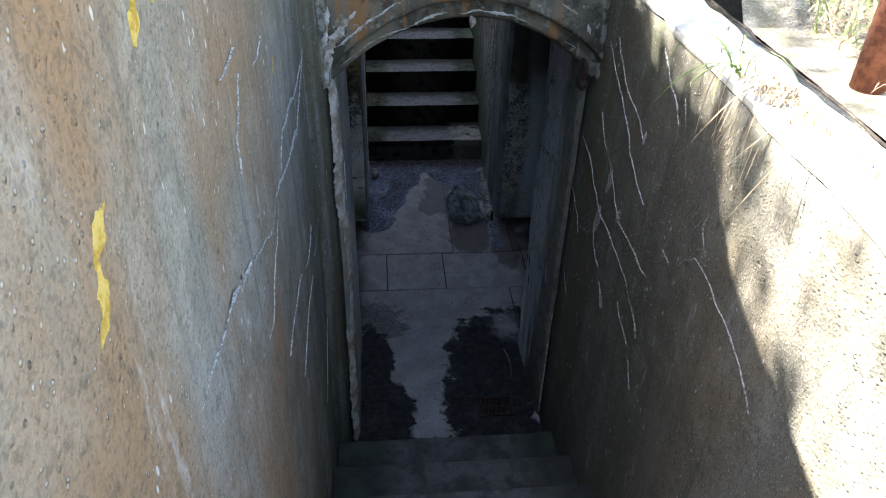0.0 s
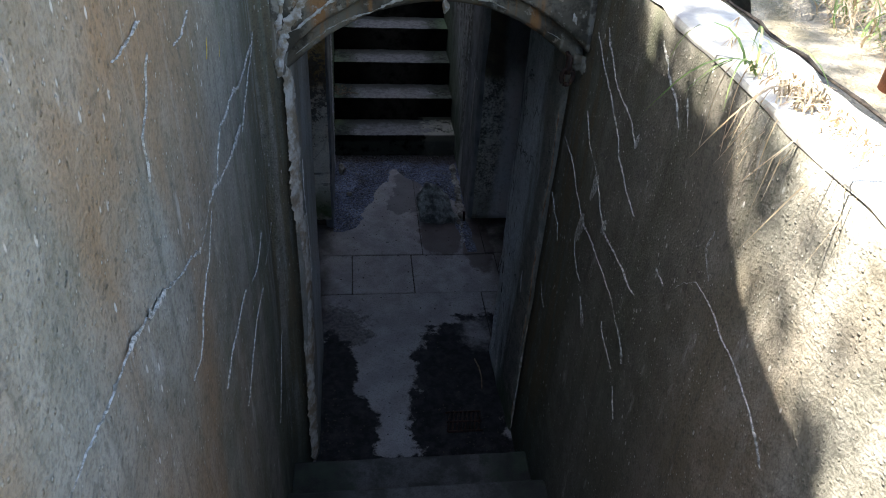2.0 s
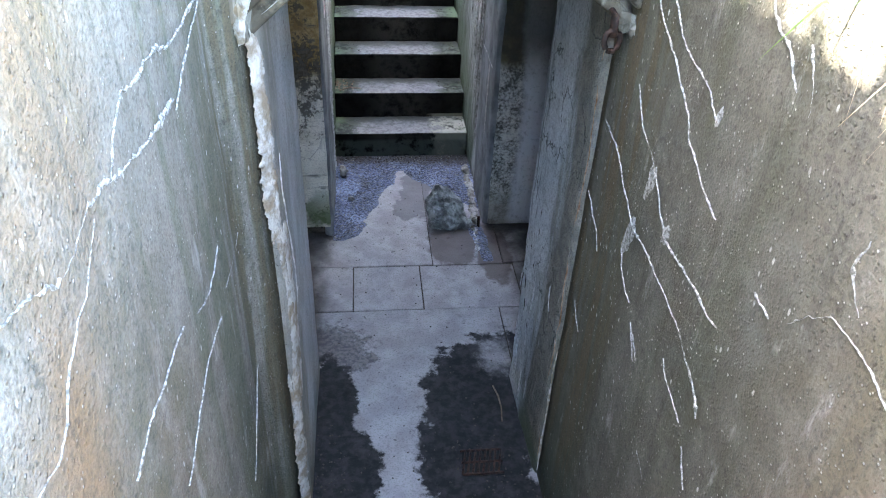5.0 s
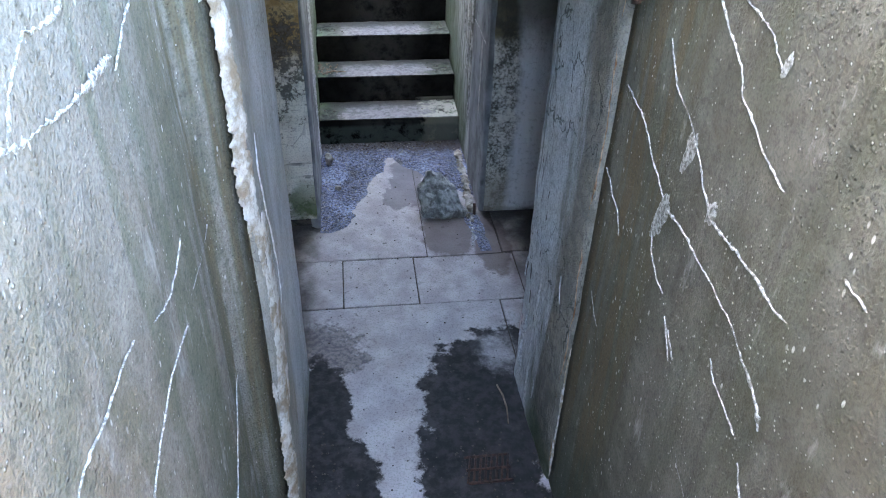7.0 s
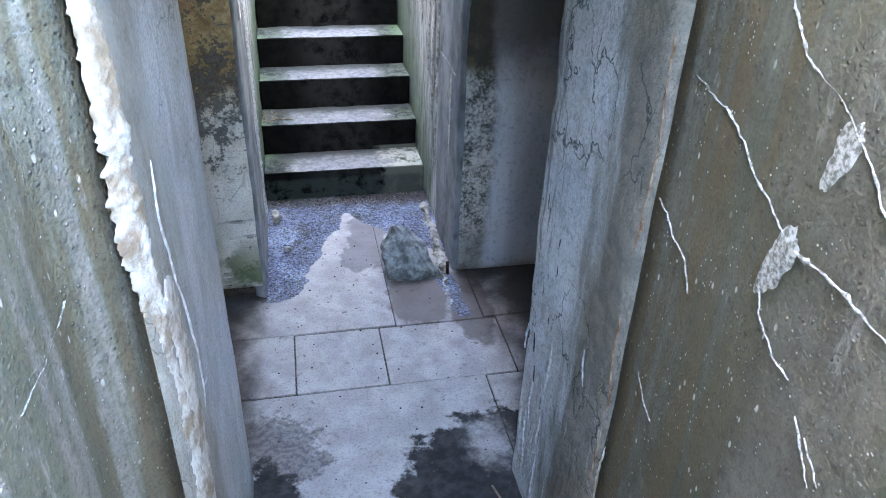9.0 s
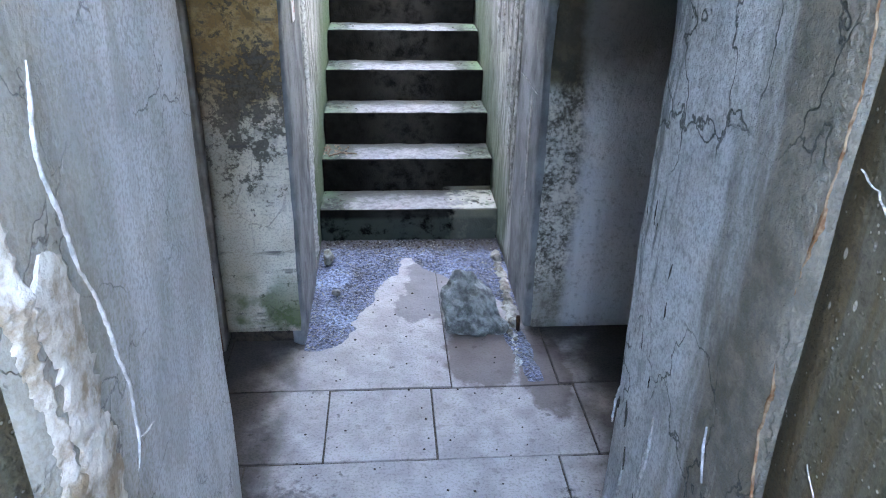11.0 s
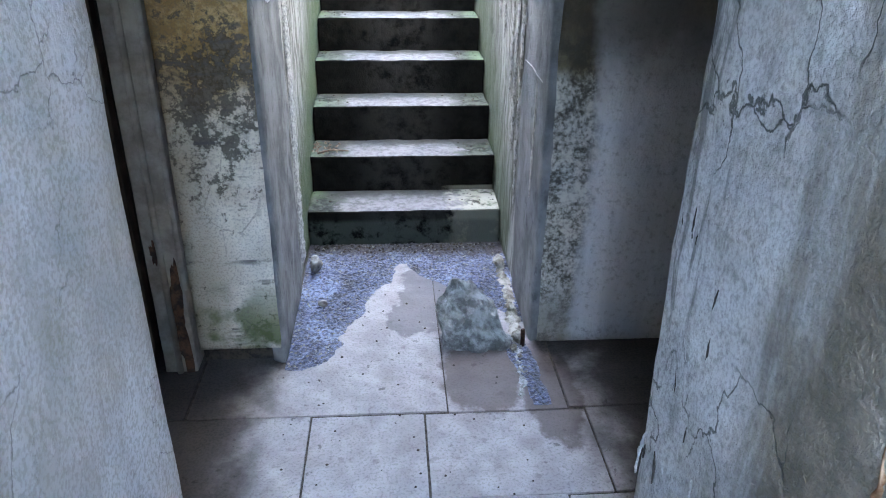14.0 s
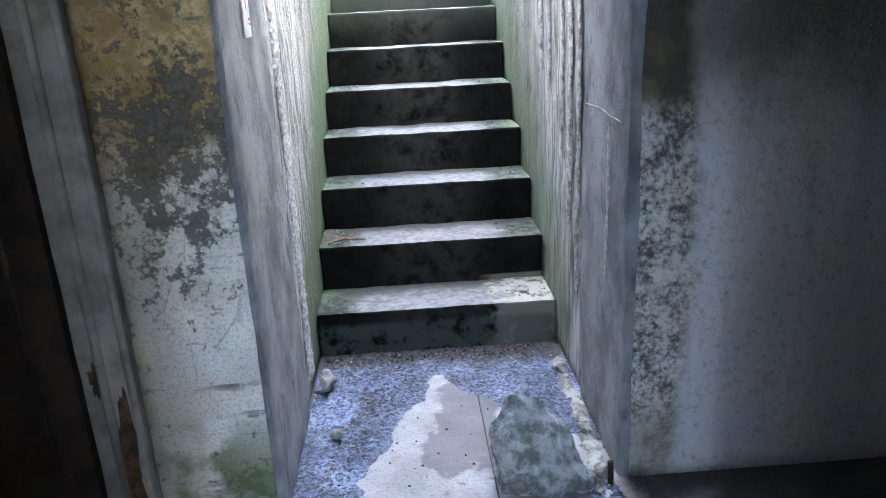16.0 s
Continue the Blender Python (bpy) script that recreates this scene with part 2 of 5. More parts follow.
def right_back(name):
    """The back wall beside the stair: flaked white by the corner, blue-grey render further along with shade painted in
    towards its far end, yellowed and darker above.
    """
    m = Mat(name)
    x, y, z = m.axes()
    big, mid, fine = m.noise(3.0, 6, rough=0.6), m.noise(15, 7, rough=0.7), m.noise(90, 3)
    edge = m.math("ADD", x, m.math("MULTIPLY_ADD", big, 0.22, -0.11))
    near = m.step(edge, 1.16, 1.10)
    flaky = m.noise(60, 5, rough=0.75)
    zone = m.noise(5.5, 4, m.stretch((1, 1, 0.6), (0, 0, 3)))
    chips = m.math("ADD", m.math("MULTIPLY", flaky, 0.30), m.math("MULTIPLY_ADD", mid, 0.34, m.math("MULTIPLY", zone, 0.36)))
    flake = m.mix(m.step(chips, 0.42, 0.56), (0.09, 0.085, 0.07), (0.72, 0.70, 0.63))
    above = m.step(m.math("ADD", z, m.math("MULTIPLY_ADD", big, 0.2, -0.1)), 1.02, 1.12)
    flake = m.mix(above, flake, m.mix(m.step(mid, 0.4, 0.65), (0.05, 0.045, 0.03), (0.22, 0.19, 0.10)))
    low = m.step(z, 0.32, 0.12)
    flake = m.mix(m.math("MULTIPLY", low, 0.7), flake, (0.27, 0.25, 0.20))
    render_ = m.mix(m.step(m.noise(1.0, 5, m.stretch((6, 6, 0.6))), 0.35, 0.65), (0.60, 0.61, 0.63), (0.80, 0.81, 0.83))
    # Painted shade: the render darkens towards the unlit far end.
    end_shade = m.step(m.math("ADD", x, m.math("MULTIPLY_ADD", big, 0.3, -0.15)), 1.14, 1.5)
    render_ = m.mix(m.math("MULTIPLY", end_shade, 0.35), render_, m.mix(m.step(mid, 0.4, 0.6), (0.07, 0.062, 0.055), (0.13, 0.115, 0.10)))
    c = m.mix(near, render_, flake)
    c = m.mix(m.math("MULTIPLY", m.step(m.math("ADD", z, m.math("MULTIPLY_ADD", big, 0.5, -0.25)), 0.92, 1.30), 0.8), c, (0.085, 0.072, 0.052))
    c = m.mix(m.math("MULTIPLY", m.step(m.noise(42, 6, rough=0.7), 0.5, 0.7), 0.4), c, (0.10, 0.095, 0.085))
    n = m.bump(mid, 0.006, m.bump(fine, 0.0008))
    n = m.bump(m.noise(34, 5, rough=0.7), 0.013, n)
    return m.done(c, 0.8, n)


def stone_floor(name):
    m = Mat(name)
    info = m.t.nodes.new("ShaderNodeObjectInfo")
    mid, fine = m.noise(7, 6, rough=0.6), m.noise(110, 3)
    c = m.mix(m.step(mid, 0.35, 0.65), (0.31, 0.285, 0.275), (0.43, 0.40, 0.385))
    c = m.mix(m.math("MULTIPLY", info.outputs["Random"], 0.25), c, (0.25, 0.235, 0.23))
    c = m.mix(m.math("MULTIPLY", m.step(m.noise(16, 4), 0.62, 0.7), 0.45), c, (0.16, 0.14, 0.13))
    spots = m.math("MULTIPLY", m.step(m.noise(23, 4, rough=0.6), 0.63, 0.68), m.step(m.noise(2.6, 2, m.stretch((1, 1, 1), (0, 3, 0))), 0.47, 0.55))
    c = m.mix(m.math("MULTIPLY", spots, 0.6), c, (0.055, 0.05, 0.045))
    c = m.mix(m.math("MULTIPLY", m.step(fine, 0.48, 0.68), 0.4), c, (0.12, 0.105, 0.10))
    c = m.mix(m.math("MULTIPLY", m.step(m.noise(38, 5, rough=0.7), 0.56, 0.66), 0.35), c, (0.15, 0.13, 0.12))
    c = m.mix(m.math("MULTIPLY", m.step(m.noise(3.2, 6, rough=0.7), 0.52, 0.66), 0.35), c, (0.24, 0.21, 0.20))
    wet = m.blob([(0.76, -1.10, 0.33, 0.46), (0.66, -1.40, 0.27, 0.32), (0.88, -0.85, 0.25, 0.26), (0.75, -1.7, 0.4, 0.2), (0.0, -1.10, 0.16, 0.36), (0.07, -1.48, 0.19, 0.34),
                  (0.15, -1.80, 0.55, 0.18)], 0.55, 10, 0.14)
    pale = m.blob([(0.86, -0.78, 0.14, 0.18)], 0.9, 18, 0.9)
    grub = m.blob([(0.0, -0.68, 0.24, 0.20), (0.10, -0.78, 0.16, 0.10)], 0.95, 20, 0.35)
    c = m.mix(m.math("MULTIPLY", grub, 0.75), c, m.mix(m.step(m.noise(45, 5), 0.4, 0.6), (0.05, 0.045, 0.05), (0.17, 0.145, 0.13)))
    wet = m.math("MULTIPLY", wet, m.math("SUBTRACT", 1.0, m.math("MULTIPLY", pale, 0.85)))
    dirt = m.mix(m.step(m.noise(25, 5), 0.4, 0.65), (0.006, 0.006, 0.006), (0.022, 0.021, 0.021))
    dirt = m.mix(m.math("MULTIPLY", m.step(m.noise(9, 6, rough=0.7), 0.48, 0.68), 0.5), dirt, (0.06, 0.055, 0.052))
    c = m.mix(m.math("MULTIPLY", wet, 0.98), c, dirt)
    brown = m.blob([(0.74, 0.20, 0.17, 0.25), (0.98, 0.12, 0.12, 0.35)], 0.4, 12, 0.2)
    c = m.mix(m.math("MULTIPLY", brown, 0.75), c, (0.11, 0.085, 0.075))
    damp = m.blob([(0.55, 0.82, 0.12, 0.34), (0.47, 0.62, 0.10, 0.14)], 0.6, 14, 0.2)
    c = m.mix(m.math("MULTIPLY", damp, 0.7), c, (0.13, 0.12, 0.125))
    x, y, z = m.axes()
    # Shade painted into the flags at the room's ends and along its wall feet.
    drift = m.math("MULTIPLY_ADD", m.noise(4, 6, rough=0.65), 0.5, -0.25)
    shaded_ends = m.math("MAXIMUM", m.step(m.math("ADD", x, drift), 1.00, 1.22), m.step(m.math("ADD", x, drift), 0.06, -0.18))
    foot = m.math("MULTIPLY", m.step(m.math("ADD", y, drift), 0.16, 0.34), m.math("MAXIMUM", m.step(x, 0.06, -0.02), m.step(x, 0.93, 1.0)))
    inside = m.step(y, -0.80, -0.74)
    c = m.mix(m.math("MULTIPLY", m.math("MULTIPLY", m.math("MAXIMUM", shaded_ends, foot), inside), 0.88), c, m.mix(m.step(fine, 0.4, 0.6), (0.022, 0.019, 0.017), (0.055, 0.046, 0.04)))
    rough = m.math("SUBTRACT", m.step(mid, 0.3, 0.7, 0.85, 0.7), m.math("MULTIPLY", wet, 0.1))
    n = m.bump(mid, 0.005, m.bump(fine, 0.002))
    return m.done(c, rough, n, spec=0.2)


def tread_stone(name):
    """Concrete steps: treads worn pale in the middle and darker at the back, risers near black, mossy towards the
    walls.
    """
    m = Mat(name)
    x, y, z = m.axes()
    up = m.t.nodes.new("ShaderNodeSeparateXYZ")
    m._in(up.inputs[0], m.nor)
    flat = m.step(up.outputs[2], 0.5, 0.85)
    mid, fine, big = m.noise(13, 6, rough=0.65), m.noise(120, 3), m.noise(4, 4)
    side = m.math("ABSOLUTE", m.math("SUBTRACT", x, 0.47))
    worn = m.step(m.math("ADD", side, m.math("MULTIPLY_ADD", mid, 0.34, -0.17)), 0.35, 0.27)
    tread = m.mix(worn, m.mix(m.step(mid, 0.4, 0.6), (0.025, 0.028, 0.022), (0.09, 0.10, 0.075)), m.mix(m.step(m.noise(30, 6, rough=0.7), 0.4, 0.65), (0.225, 0.216, 0.214), (0.12, 0.116, 0.112)))
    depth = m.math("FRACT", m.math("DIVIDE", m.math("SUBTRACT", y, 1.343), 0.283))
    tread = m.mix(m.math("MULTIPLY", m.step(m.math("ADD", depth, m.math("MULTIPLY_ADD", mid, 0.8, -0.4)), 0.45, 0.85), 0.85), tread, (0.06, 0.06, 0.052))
    tread = m.mix(m.math("MULTIPLY", m.step(side, 0.36, 0.46), m.step(big, 0.4, 0.6)), tread, (0.10, 0.135, 0.075))
    pale = m.math("MULTIPLY", m.step(m.math("ADD", x, m.math("MULTIPLY_ADD", mid, 0.2, -0.1)), 0.68, 0.74), m.step(z, 0.215, 0.205))
    tread = m.mix(m.math("MULTIPLY", pale, m.step(mid, 0.40, 0.56)), tread, (0.30, 0.29, 0.24))
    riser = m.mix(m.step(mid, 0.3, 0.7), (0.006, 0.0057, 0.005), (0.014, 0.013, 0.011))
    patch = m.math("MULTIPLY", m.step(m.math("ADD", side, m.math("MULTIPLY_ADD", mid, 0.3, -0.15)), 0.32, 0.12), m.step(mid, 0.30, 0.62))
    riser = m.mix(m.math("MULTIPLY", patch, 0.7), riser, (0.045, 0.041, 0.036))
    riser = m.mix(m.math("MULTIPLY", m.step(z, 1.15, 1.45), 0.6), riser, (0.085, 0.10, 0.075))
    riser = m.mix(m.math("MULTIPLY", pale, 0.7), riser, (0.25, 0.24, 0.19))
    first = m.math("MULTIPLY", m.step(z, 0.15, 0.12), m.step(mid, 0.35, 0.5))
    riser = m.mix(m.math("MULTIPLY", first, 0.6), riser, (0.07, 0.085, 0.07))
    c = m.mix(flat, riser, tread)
    n = m.bump(mid, 0.006, m.bump(fine, 0.002))
    return m.done(c, m.step(mid, 0.3, 0.7, 0.9, 0.7), n, spec=m.math("MULTIPLY_ADD", flat, 0.2, 0.02))


def stair_wall(name, moss):
    """Rough render of the far stair: pale vertical runs, algae near the steps."""
    m = Mat(name)
    x, y, z = m.axes()
    mid, fine = m.noise(14, 6, rough=0.65), m.noise(100, 3)
    streak = m.noise(1.0, 6, m.stretch((11, 11, 1.6)), 0.65)
    c = m.mix(m.step(streak, 0.36, 0.64), (0.12, 0.12, 0.105), (0.32, 0.32, 0.31))
    c = m.mix(m.math("MULTIPLY", m.step(mid, 0.5, 0.66), 0.75), c, (0.07, 0.075, 0.06))
    wash = m.math("MULTIPLY", m.step(y, 0.86, 1.0), m.step(y, 2.1, 1.5))
    c = m.mix(m.math("MULTIPLY", wash, m.step(m.noise(1.0, 7, m.stretch((26, 26, 3.5), (1, 5, 0)), 0.7), 0.44, 0.58, 0.0, 0.8)), c, (0.56, 0.56, 0.54))
    rise = m.math("SUBTRACT", z, m.math("MULTIPLY", m.math("SUBTRACT", y, 1.2), 0.67))
    alg = m.math("MULTIPLY", m.step(m.math("ADD", rise, m.math("MULTIPLY_ADD", mid, 0.8, -0.4)), 0.9, 0.15), m.step(y, 0.95, 1.25))
    c = m.mix(m.math("MULTIPLY", alg, moss), c, (0.09, 0.13, 0.065))
    smooth = m.step(y, 0.98, 0.92)
    grey = m.mix(m.step(m.noise(1.0, 6, m.stretch((5, 5, 3.5), (2, 0, 0)), 0.65), 0.35, 0.65), (0.13, 0.135, 0.14), (0.29, 0.30, 0.305))
    grey = m.mix(m.math("MULTIPLY", m.step(m.noise(1.0, 7, m.stretch((16, 16, 9), (7, 0, 0)), 0.7), 0.54, 0.66), 0.55), grey, (0.05, 0.05, 0.055))
    c = m.mix(smooth, c, grey)
    coarse = m.math("SUBTRACT", 1.0, m.math("MULTIPLY", smooth, 0.7))
    n = m.bump(m.math("MULTIPLY", mid, coarse), 0.016, m.bump(fine, 0.003))
    n = m.bump(m.math("MULTIPLY", m.noise(48, 5, rough=0.7), coarse), 0.012, n)
    return m.done(c, 0.85, n)


def simple(name, a, b, scale, rough=0.8, dist=0.003, metal=0.0, fine=90, spec=0.4):
    m = Mat(name)
    mid = m.noise(scale, 6, rough=0.65)
    c = m.mix(m.step(mid, 0.38, 0.62), a, b)
    return m.done(c, rough, m.bump(mid, dist, m.bump(m.noise(fine, 3), dist * 0.4)), metal, spec)


def arch_concrete(name):
    m = Mat(name)
    x, y, z = m.axes()
    mid, fine, big = m.noise(13, 6, rough=0.65), m.noise(110, 3), m.noise(5, 4)
    streak = m.noise(1.0, 5, m.stretch((13, 4, 1.2), (1, 0, 0)))
    c = m.mix(m.step(big, 0.35, 0.65), (0.10, 0.085, 0.06), (0.22, 0.19, 0.135))
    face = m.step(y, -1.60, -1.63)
    c = m.mix(m.math("MULTIPLY", m.step(streak, 0.5, 0.62), face), c, (0.33, 0.17, 0.07))
    c = m.mix(m.math("MULTIPLY", m.step(streak, 0.42, 0.34), m.math("MULTIPLY", face, 0.8)), c, (0.40, 0.37, 0.30))
    c = m.mix(m.math("MULTIPLY", m.step(mid, 0.50, 0.62), 0.8), c, (0.05, 0.045, 0.033))
    c = m.mix(m.math("MULTIPLY", m.step(m.noise(24, 6, rough=0.75), 0.58, 0.66), 0.7), c, (0.42, 0.38, 0.30))
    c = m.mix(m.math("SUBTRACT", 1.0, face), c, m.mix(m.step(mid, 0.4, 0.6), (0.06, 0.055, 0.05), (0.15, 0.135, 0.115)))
    n = m.bump(mid, 0.018, m.bump(fine, 0.003))
    return m.done(c, 0.9, n, spec=0.2)


def grit(name):
    """Wet grit: dark grains with the sky's blue sheen and glints painted in, brown leaf mould towards the steps."""
    m = Mat(name)
    x, y, z = m.axes()
    grain, mid, fine = m.cells(95), m.noise(8, 5, rough=0.65), m.noise(170, 3)
    # Blue tint, bright grains and film are sky reflection put into the colour.
    c = m.mix(m.step(m.noise(60, 4), 0.38, 0.62), (0.018, 0.022, 0.040), (0.13, 0.155, 0.25))
    c = m.mix(m.math("MULTIPLY", m.step(grain, 0.28, 0.12), m.step(mid, 0.45, 0.6)), c, (0.40, 0.46, 0.62))
    c = m.mix(m.step(mid, 0.50, 0.34, 0.0, 0.85), c, (0.012, 0.011, 0.014))
    c = m.mix(m.math("MULTIPLY", m.step(m.noise(5, 5, m.stretch((1, 1, 1), (4, 2, 0))), 0.5, 0.64), m.step(m.noise(75, 3), 0.42, 0.6)), c, (0.28, 0.33, 0.46))
    mould = m.step(m.math("ADD", y, m.math("MULTIPLY_ADD", mid, 0.3, -0.15)), 1.17, 1.27)
    c = m.mix(m.math("MULTIPLY", mould, 0.85), c, m.mix(m.step(fine, 0.4, 0.6), (0.03, 0.024, 0.02), (0.10, 0.085, 0.07)))
    n = m.bump(m.noise(60, 4), 0.012, m.bump(fine, 0.004))
    n = m.bump(m.step(grain, 0.4, 0.05), 0.004, n)
    return m.done(c, m.math("MULTIPLY_ADD", mould, 0.5, 0.30), n, spec=0.7)


def right_jamb(name):
    """Blue-grey passage plaster: dark cracks above, white lime runs below, an olive seep towards the outer edge."""
    m = Mat(name)
    x, y, z = m.axes()
    big, mid, fine, pebble = m.noise(4, 6, rough=0.6), m.noise(15, 7, rough=0.7), m.noise(130, 3), m.noise(58, 4, rough=0.6)
    drift = m.math("MULTIPLY_ADD", m.noise(1.0, 6, m.stretch((7, 7, 1.6)), 0.65), 0.5, -0.25)
    c = m.mix(m.step(big, 0.35, 0.65), (0.52, 0.55, 0.555), (0.70, 0.725, 0.73))
    c = m.mix(m.math("MULTIPLY", m.step(mid, 0.5, 0.68), 0.5), c, (0.22, 0.235, 0.23))
    tone = m.noise(1.0, 7, m.stretch((24, 24, 3.2), (3, 1, 0)), 0.72)
    edge = m.math("MULTIPLY", m.step(m.math("ADD", y, drift), -1.06, -0.98), m.step(z, 0.25, 0.55))
    c = m.mix(m.math("MULTIPLY", m.math("MULTIPLY", edge, m.step(tone, 0.46, 0.6)), 0.75), c, (0.10, 0.11, 0.115))
    low = m.step(m.math("ADD", z, m.math("MULTIPLY_ADD", big, 0.8, -0.4)), 0.80, 0.35)
    c = m.mix(m.math("MULTIPLY", m.math("MULTIPLY", low, m.step(tone, 0.47, 0.56)), 0.9), c, (0.68, 0.69, 0.68))
    seep = m.step(m.math("ADD", m.math("ADD", y, drift), m.math("MULTIPLY", z, 0.07)), -1.14, -1.27)
    c = m.mix(m.math("MULTIPLY", seep, 0.88), c, m.mix(m.step(mid, 0.4, 0.62), (0.10, 0.085, 0.05), (0.22, 0.195, 0.14)))
    c = m.mix(m.math("MULTIPLY", m.math("MULTIPLY", seep, m.step(tone, 0.60, 0.66)), m.math("MULTIPLY", m.step(z, 0.95, 0.7), 0.8)), c, (0.58, 0.57, 0.52))
    moss = m.math("MULTIPLY", m.step(m.math("ADD", z, m.math("MULTIPLY", mid, 0.3)), 0.42, 0.2), m.step(y, -1.12, -1.25))
    c = m.mix(m.math("MULTIPLY", moss, 0.7), c, (0.08, 0.12, 0.05))
    c = m.mix(m.math("MULTIPLY", m.step(pebble, 0.52, 0.68), 0.4), c, (0.17, 0.18, 0.17))
    c = m.mix(m.math("MULTIPLY", m.step(fine, 0.45, 0.65), 0.3), c, (0.12, 0.125, 0.12))
    warp = m.t.nodes.new("ShaderNodeVectorMath")
    warp.operation = "MULTIPLY_ADD"
    tint = m.t.nodes.new("ShaderNodeTexNoise")
    tint.inputs["Scale"].default_value, tint.inputs["Detail"].default_value = 8.0, 6.0
    m._in(tint.inputs["Vector"], m.pos)
    m._in(warp.inputs[0], tint.outputs[1])
    warp.inputs[1].default_value = (0.2, 0.2, 0.2)
    m._in(warp.inputs[2], m.stretch((1, 1, 0.6)))
    web = m.cells(6.5, "DISTANCE_TO_EDGE", warp.outputs[0])
    line = m.math("MULTIPLY", m.step(web, 0.020, 0.004), m.math("MULTIPLY", m.step(m.noise(3.1, 3), 0.44, 0.54), m.step(z, 0.45, 0.7)))
    c = m.mix(m.math("MULTIPLY", line, 0.85), c, (0.05, 0.06, 0.055))
    n = m.bump(fine, 0.002)
    n = m.bump(pebble, 0.008, n)
    n = m.bump(mid, 0.015, n)
    n = m.bump(m.math("MULTIPLY", tone, low), 0.045, n)
    n = m.bump(m.math("SUBTRACT", 1.0, line), 0.005, n)
    return m.done(c, 0.7, n, spec=0.35)


def near_step(name):
    """Damp concrete steps, worn grey in the middle, black and green towards the walls."""
    m = Mat(name)
    x, y, z = m.axes()
    mid, fine = m.noise(9, 6, rough=0.65), m.noise(110, 3)
    c = m.mix(m.step(mid, 0.38, 0.62), (0.055, 0.053, 0.048), (0.12, 0.117, 0.11))
    side = m.math("ABSOLUTE", m.math("SUBTRACT", x, 0.42))
    edge = m.step(m.math("ADD", side, m.math("MULTIPLY_ADD", mid, 0.5, -0.25)), 0.28, 0.38)
    c = m.mix(m.math("MULTIPLY", edge, 0.85), c, m.mix(m.step(m.noise(5, 3), 0.4, 0.6), (0.025, 0.025, 0.02), (0.04, 0.055, 0.035)))
    c = m.mix(m.math("MULTIPLY", m.step(fine, 0.45, 0.65), 0.4), c, (0.05, 0.048, 0.042))
    return m.done(c, 0.85, m.bump(mid, 0.004, m.bump(fine, 0.0015)), spec=0.25)


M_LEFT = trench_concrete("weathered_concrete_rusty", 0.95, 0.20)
# Right wall also set darker, standing in for the bounce light it lacks.
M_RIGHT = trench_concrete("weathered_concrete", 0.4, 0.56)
M_JAMB_L = plaster("grey_plaster", (0.54, 0.55, 0.545), (0.68, 0.69, 0.695), (0.36, 0.355, 0.31), 0.4, 0.4, 0.25, 0.003, True)
M_JAMB_R = right_jamb("cracked_plaster")
# Room plaster coloured near black to stand in for the missing light.
M_ROOM = plaster("shade_dark_plaster", (0.055, 0.05, 0.043), (0.085, 0.078, 0.068), (0.025, 0.022, 0.018), 0.7, 0)
M_PIER = peeling("flaking_whitewash")
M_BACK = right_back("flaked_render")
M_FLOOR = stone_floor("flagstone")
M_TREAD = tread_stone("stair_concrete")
M_STAIR_L = stair_wall("stair_render_mossy", 0.95)
M_STAIR_R = stair_wall("stair_render", 0.75)
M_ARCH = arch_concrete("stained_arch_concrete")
M_NEAR = near_step("dirty_step_concrete")
M_CRUST = simple("calcite_crust", (0.30, 0.235, 0.15), (0.63, 0.60, 0.54), 26, 0.75, 0.006)
M_WHITE = simple("calcite_white", (0.40, 0.39, 0.35), (0.72, 0.71, 0.68), 45, 0.7, 0.003)
M_CURTAIN = simple("cream_lime_crust", (0.30, 0.23, 0.15), (0.62, 0.58, 0.50), 15, 0.85, 0.008)
M_LIME = simple("rough_lime", (0.22, 0.22, 0.205), (0.58, 0.58, 0.57), 34, 0.9, 0.007)
M_RUN = simple("lime_wash", (0.30, 0.31, 0.31), (0.60, 0.61, 0.61), 60, 0.8, 0.004)
M_MOULD = simple("black_mould", (0.02, 0.02, 0.02), (0.06, 0.06, 0.055), 60, 0.9, 0.003)
M_CRACK = simple("grainy_lime", (0.15, 0.145, 0.12), (0.53, 0.52, 0.48), 95, 0.85, 0.003)
M_RUSTY = simple("rusty_crust", (0.16, 0.08, 0.035), (0.36, 0.26, 0.17), 30, 0.9, 0.004)
M_ROCK = simple("grey_rock", (0.15, 0.155, 0.145), (0.42, 0.43, 0.41), 19, 0.85, 0.020, fine=45)
M_RUBBLE = simple("pale_rubble", (0.16, 0.145, 0.115), (0.40, 0.38, 0.33), 26, 0.9, 0.008)
M_GRIT = grit("wet_grit")
M_IRON = simple("rusty_iron", (0.02, 0.013, 0.01), (0.07, 0.035, 0.022), 60, 0.75, 0.002, 0.3)
M_POST = simple("red_brown_rusted_pipe", (0.14, 0.045, 0.025), (0.27, 0.10, 0.055), 45, 0.65, 0.002)
M_BLACK = simple("hole_shade_black", (0.008, 0.008, 0.008), (0.015, 0.014, 0.013), 20, 0.9)
M_DIRT = simple("dark_soil", (0.03, 0.025, 0.02), (0.08, 0.065, 0.05), 40, 0.9, 0.006)
M_TWIG = simple("dry_twig", (0.12, 0.08, 0.05), (0.25, 0.19, 0.13), 50)
M_PAINT = simple("chipped_white_paint", (0.20, 0.185, 0.16), (0.35, 0.335, 0.30), 7, 0.6, 0.002)
M_ROT = simple("rotten_timber", (0.035, 0.02, 0.014), (0.12, 0.06, 0.035), 30, 0.85, 0.008)
